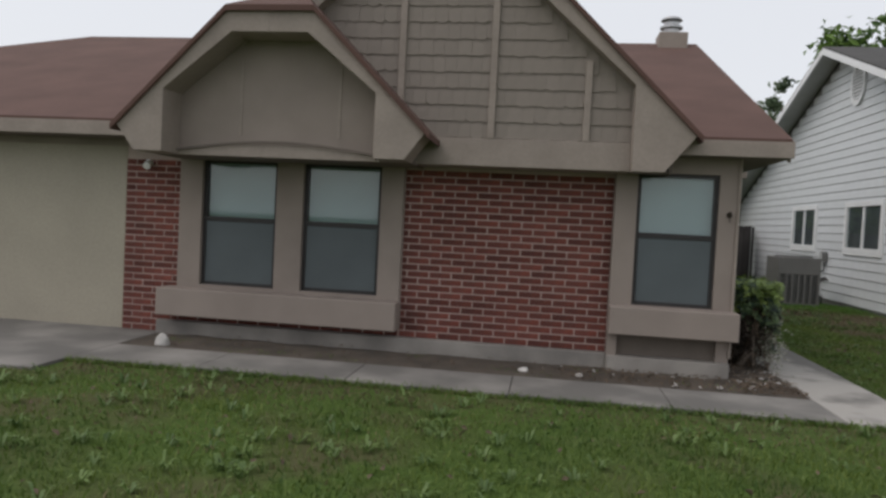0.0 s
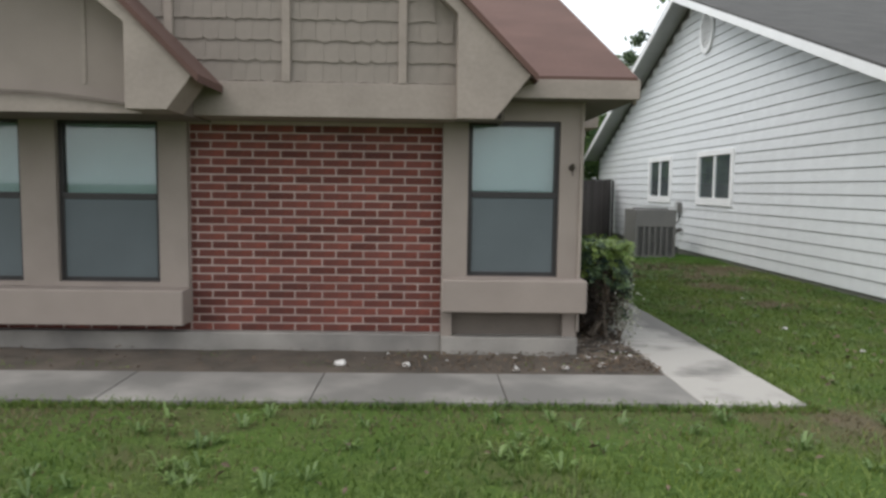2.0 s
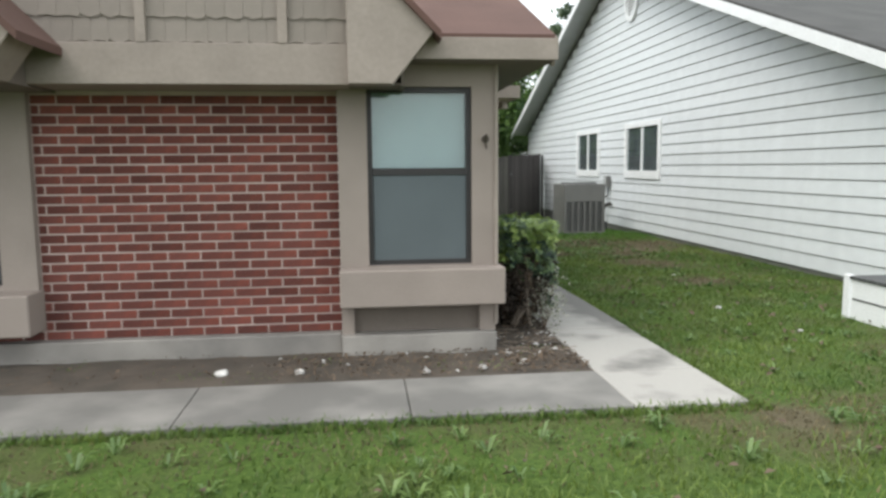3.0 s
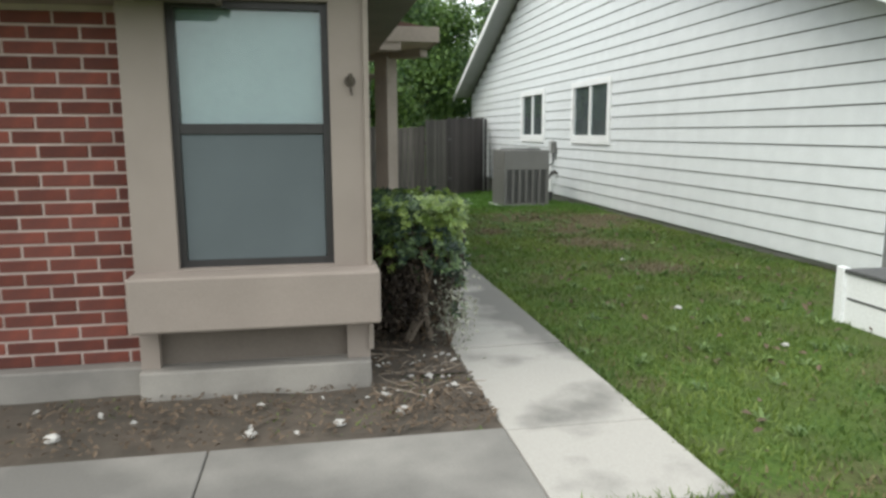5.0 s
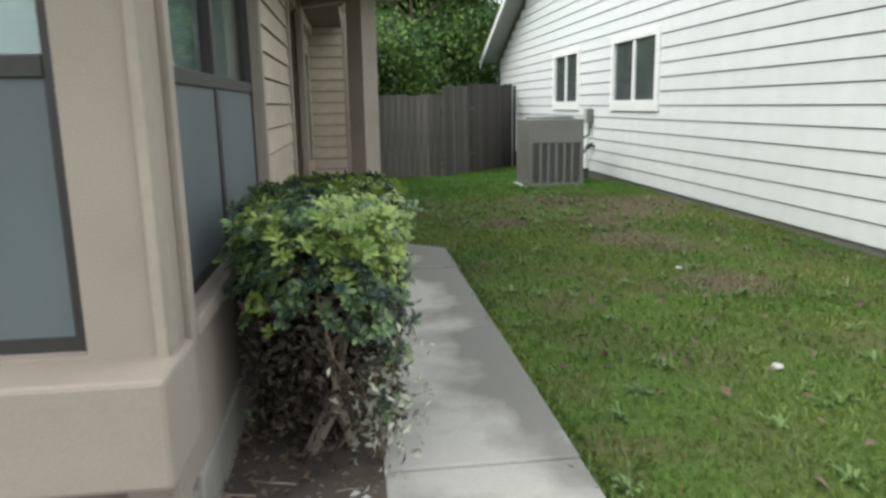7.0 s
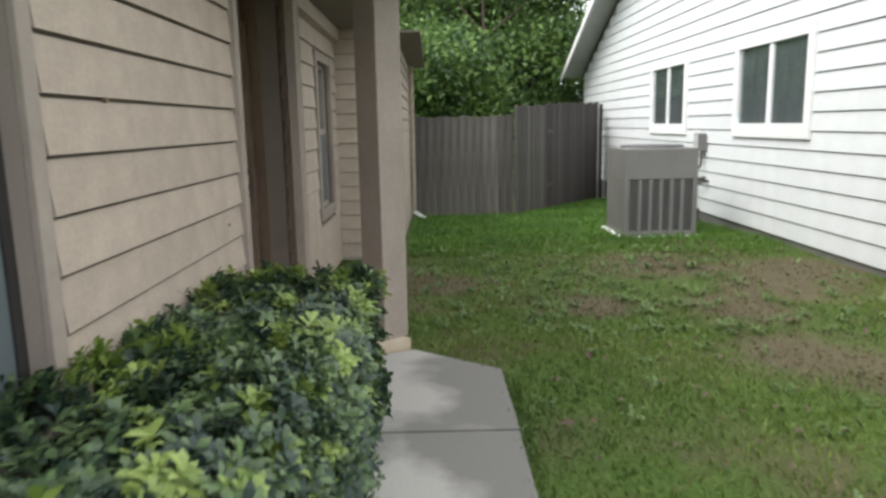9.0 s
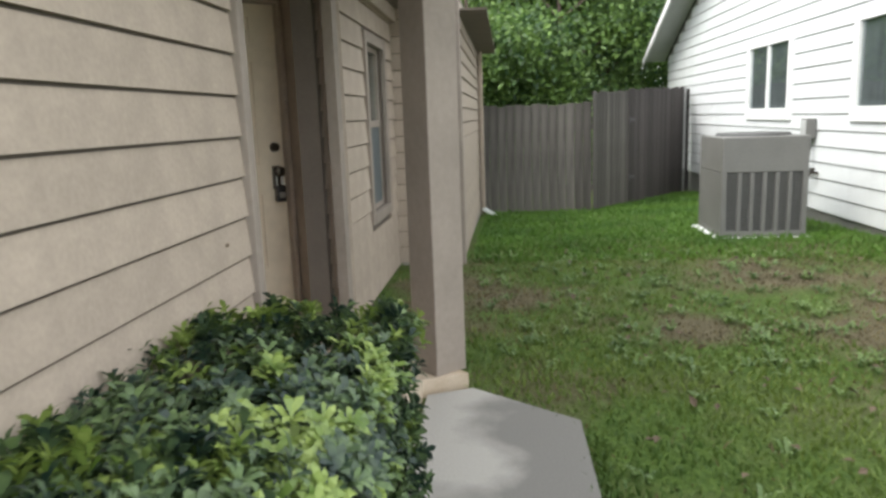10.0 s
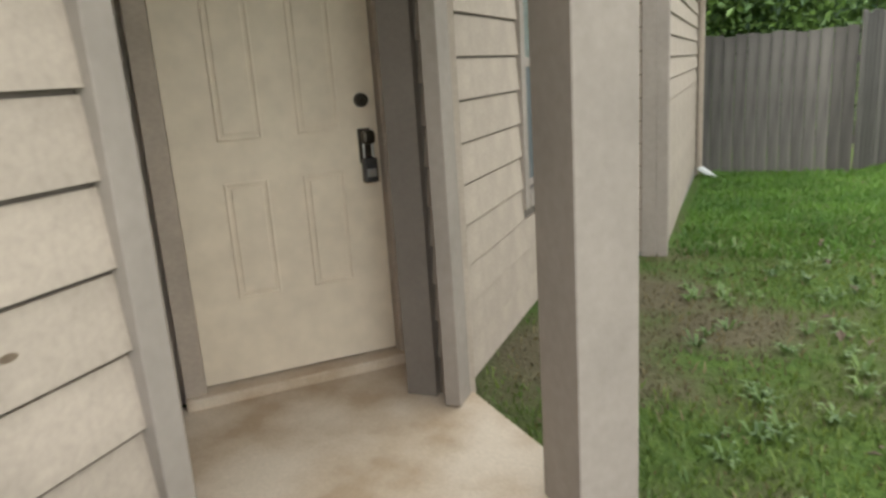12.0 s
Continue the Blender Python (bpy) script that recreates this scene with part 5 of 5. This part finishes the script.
blades("thatch", 120000, (-5.0, -3.4, 6.25, 9.2), 0.012, 0.045, M_THATCH, 27, "brown matted thatch where the lawn is thin", lambda x, y: on_lawn(x, y) and worn(x, y) * (0.75 + lawn_density(x, y, 9)) > pr0.uniform(0.03, 0.7))


def litter():
    """Dead leaves, chips and pale scraps on the beds and the lawn."""
    rng = np.random.default_rng(5)

    def scatter(name, n, boxes_, size, material, label, lift=0.012):
        pts = []
        for x0, y0, x1, y1, share in boxes_:
            k = int(n * share)
            pts.append(np.stack([rng.uniform(x0, x1, k), rng.uniform(y0, y1, k), np.full(k, lift) + rng.uniform(0, 0.012, k)], 1))
        P = np.concatenate(pts)
        ob = leaf_mesh(P, rng.normal(size=P.shape) * 0.35 + [0, 0, 1], rng.uniform(size * 0.5, size * 1.3, len(P)), rng, material, name, None, 1.8)
        tagged(ob, label, "litter", kind="stuff")

    scatter("leaf_litter", 2600, [(1.25, -0.9, 1.84, 4.1, 0.55), (-0.5, -0.9, 1.84, -0.22, 0.35), (-5, -0.9, -0.5, -0.12, 0.10)], 0.02, M_LITTER, "dead leaves and twigs on the soil")
    scatter("pale_chips", 52, [(1.25, -0.5, 1.84, 0.3, 0.75), (-1.0, -0.85, 1.84, -0.3, 0.25)], 0.026, M_DEBRIS, "small pale chips on the soil")
    scatter("lawn_leaves", 700, [(2.7, -1.5, 6.0, 9.0, 0.7), (-5, -5.5, 4, -1.8, 0.3)], 0.035, M_LITTER, "dead leaves on the lawn", 0.0)
    for k, (x, y, s) in enumerate(((-0.86, -0.62, 0.055), (-0.30, -0.66, 0.04), (1.38, -0.62, 0.04), (1.05, -0.72, 0.035), (0.62, -0.78, 0.035), (-4.78, -0.75, 0.085), (3.9, 1.2, 0.035), (4.4, 3.4, 0.03), (4.1, 0.1, 0.03))):
        o = part("pale_stone", turned(bmesh.new(), Matrix()), M_DEBRIS, None)
        bm = bmesh.new()
        bmesh.ops.create_icosphere(bm, subdivisions=2, radius=1)
        for v in bm.verts:
            v.co *= 1 + 0.28 * noise.noise(v.co * 1.7 + Vector((k * 3.1, 0, 0)))
            v.co = Vector((v.co.x * s, v.co.y * s * 0.8, max(v.co.z, -0.4) * s * (1.4 if k == 5 else 0.6)))
        bm.to_mesh(o.data)
        bm.free()
        o.location = (x, y, 0.0 if y < -0.1 else -0.02)
        tagged(o, "small pale stone lying on the ground", "stone", group="pale stones")


litter()


def fallen_twigs():
    """Thin pale twigs dropped under the corner shrub."""
    rng = random.Random(12)
    rods = []
    for _ in range(30):
        x, y, a, L = rng.uniform(1.28, 1.80), rng.uniform(-0.75, 0.35), rng.uniform(0, 6.28), rng.uniform(0.06, 0.2)
        b = a + rng.uniform(-0.5, 0.5)
        p = Vector((x, y, 0.012 + rng.uniform(0, 0.02)))
        q = p + Vector((math.cos(a) * L * 0.5, math.sin(a) * L * 0.5, rng.uniform(0, 0.02)))
        e = q + Vector((math.cos(b) * L * 0.5, math.sin(b) * L * 0.5, rng.uniform(-0.01, 0.015)))
        rods += [rod(p, q, 0.0035, 0.003, 5), rod(q, e, 0.003, 0.0015, 5)]
    tagged(part("fallen_twigs", joined(rods), M_STICK, None), "thin pale fallen twigs on the soil", "twigs", kind="stuff")


fallen_twigs()


# ---- bricks and shingles, laid last ----
def bricks(wall, x0, x1, z0, z1, y, seed, shift=0.0, joined_mesh=False):
    L, H, J = 0.254, 0.0765, 0.014
    rng = random.Random(seed)
    cache = {}

    def one(w):
        key = round(w, 3)
        if key not in cache:
            bm = boxes([(0, 0, 0, w, 0.05, H - J)], 0.0035)
            cache[key] = mesh_of("brick", bm, M_BRICK)
        return cache[key]

    row, z = 0, z0
    while z + H - J <= z1 + 0.02:
        x = x0 - (L / 2 if row % 2 else 0) - shift
        while x < x1:
            a, b = max(x, x0), min(x + L - J, x1)
            if b - a > 0.03:
                piece("brick", one(b - a), wall, (a, y + rng.uniform(-0.003, 0.002), z), (0, 0, rng.uniform(-0.004, 0.004)))
            x += L
        row, z = row + 1, z + H


bw = part("brick_wall", boxes([(-2.32, 0.008, 0.14, 0.0, 0.06, 2.15)]), M_MORTAR, house, "red brick wall with pale mortar")
bricks(bw, -2.31, -0.004, 0.152, 2.08, 0.0, 4, 0.06)
bp_ = part("brick_pier", boxes([(-5.74, 0.008, -0.1, -5.02, 0.06, 2.3)]), M_MORTAR, house, "red brick pier by the garage")
bricks(bp_, -5.74, -5.03, -0.08, 2.1, 0.0, 5)
bs = part("brick_apron", boxes([(-5.02, 0.008, 0.1, -2.32, 0.06, 0.52)]), M_MORTAR, house, "red brick under the sill box")
bricks(bs, -5.02, -2.33, 0.152, 0.5, 0.0, 6)


def shakes():
    """Courses of shakes on the broad gable, with uneven lower edges."""
    wall = part("shake_wall", boxes([(-3.0, -0.426, 2.40, -0.2, -0.40, 2.5)]), M_SHINGLE, house, "taupe shake courses with wavy lower edges")
    rng = random.Random(8)
    meshes = []
    for k in range(5):
        w = 0.118 + 0.008 * k
        drop = [rng.uniform(-0.013, 0.013) for _ in range(3)]
        bm = bmesh.new()
        prof = [(0.0, drop[0]), (w / 2, drop[1] - 0.007), (w, drop[2])]
        lo = [bm.verts.new((x, -0.018, z)) for x, z in prof]
        hi = [bm.verts.new((x, -0.003, 0.185)) for x, _ in prof]
        bk = [bm.verts.new((x, 0.0, z)) for x, z in prof]
        for i in range(2):
            bm.faces.new((lo[i], lo[i + 1], hi[i + 1], hi[i]))
            bm.faces.new((bk[i], bk[i + 1], lo[i + 1], lo[i]))
        bm.faces.new((lo[0], hi[0], bk[0]))
        bm.faces.new((lo[2], bk[2], hi[2]))
        meshes.append((w, mesh_of("shake", bm, M_SHINGLE)))
    z, row = 2.385, 0
    while z < 3.95:
        half = 5.06 - z - 0.22
        x = max(-3.6, BG["cx"] - half) + rng.uniform(0, 0.1)
        x1 = min(0.36, BG["cx"] + half)
        while x < x1 - 0.1:
            w, me = rng.choice(meshes)
            piece("shake", me, wall, (x, -0.431, z))
            x += w + 0.002
        z += 0.172
        row += 1


shakes()
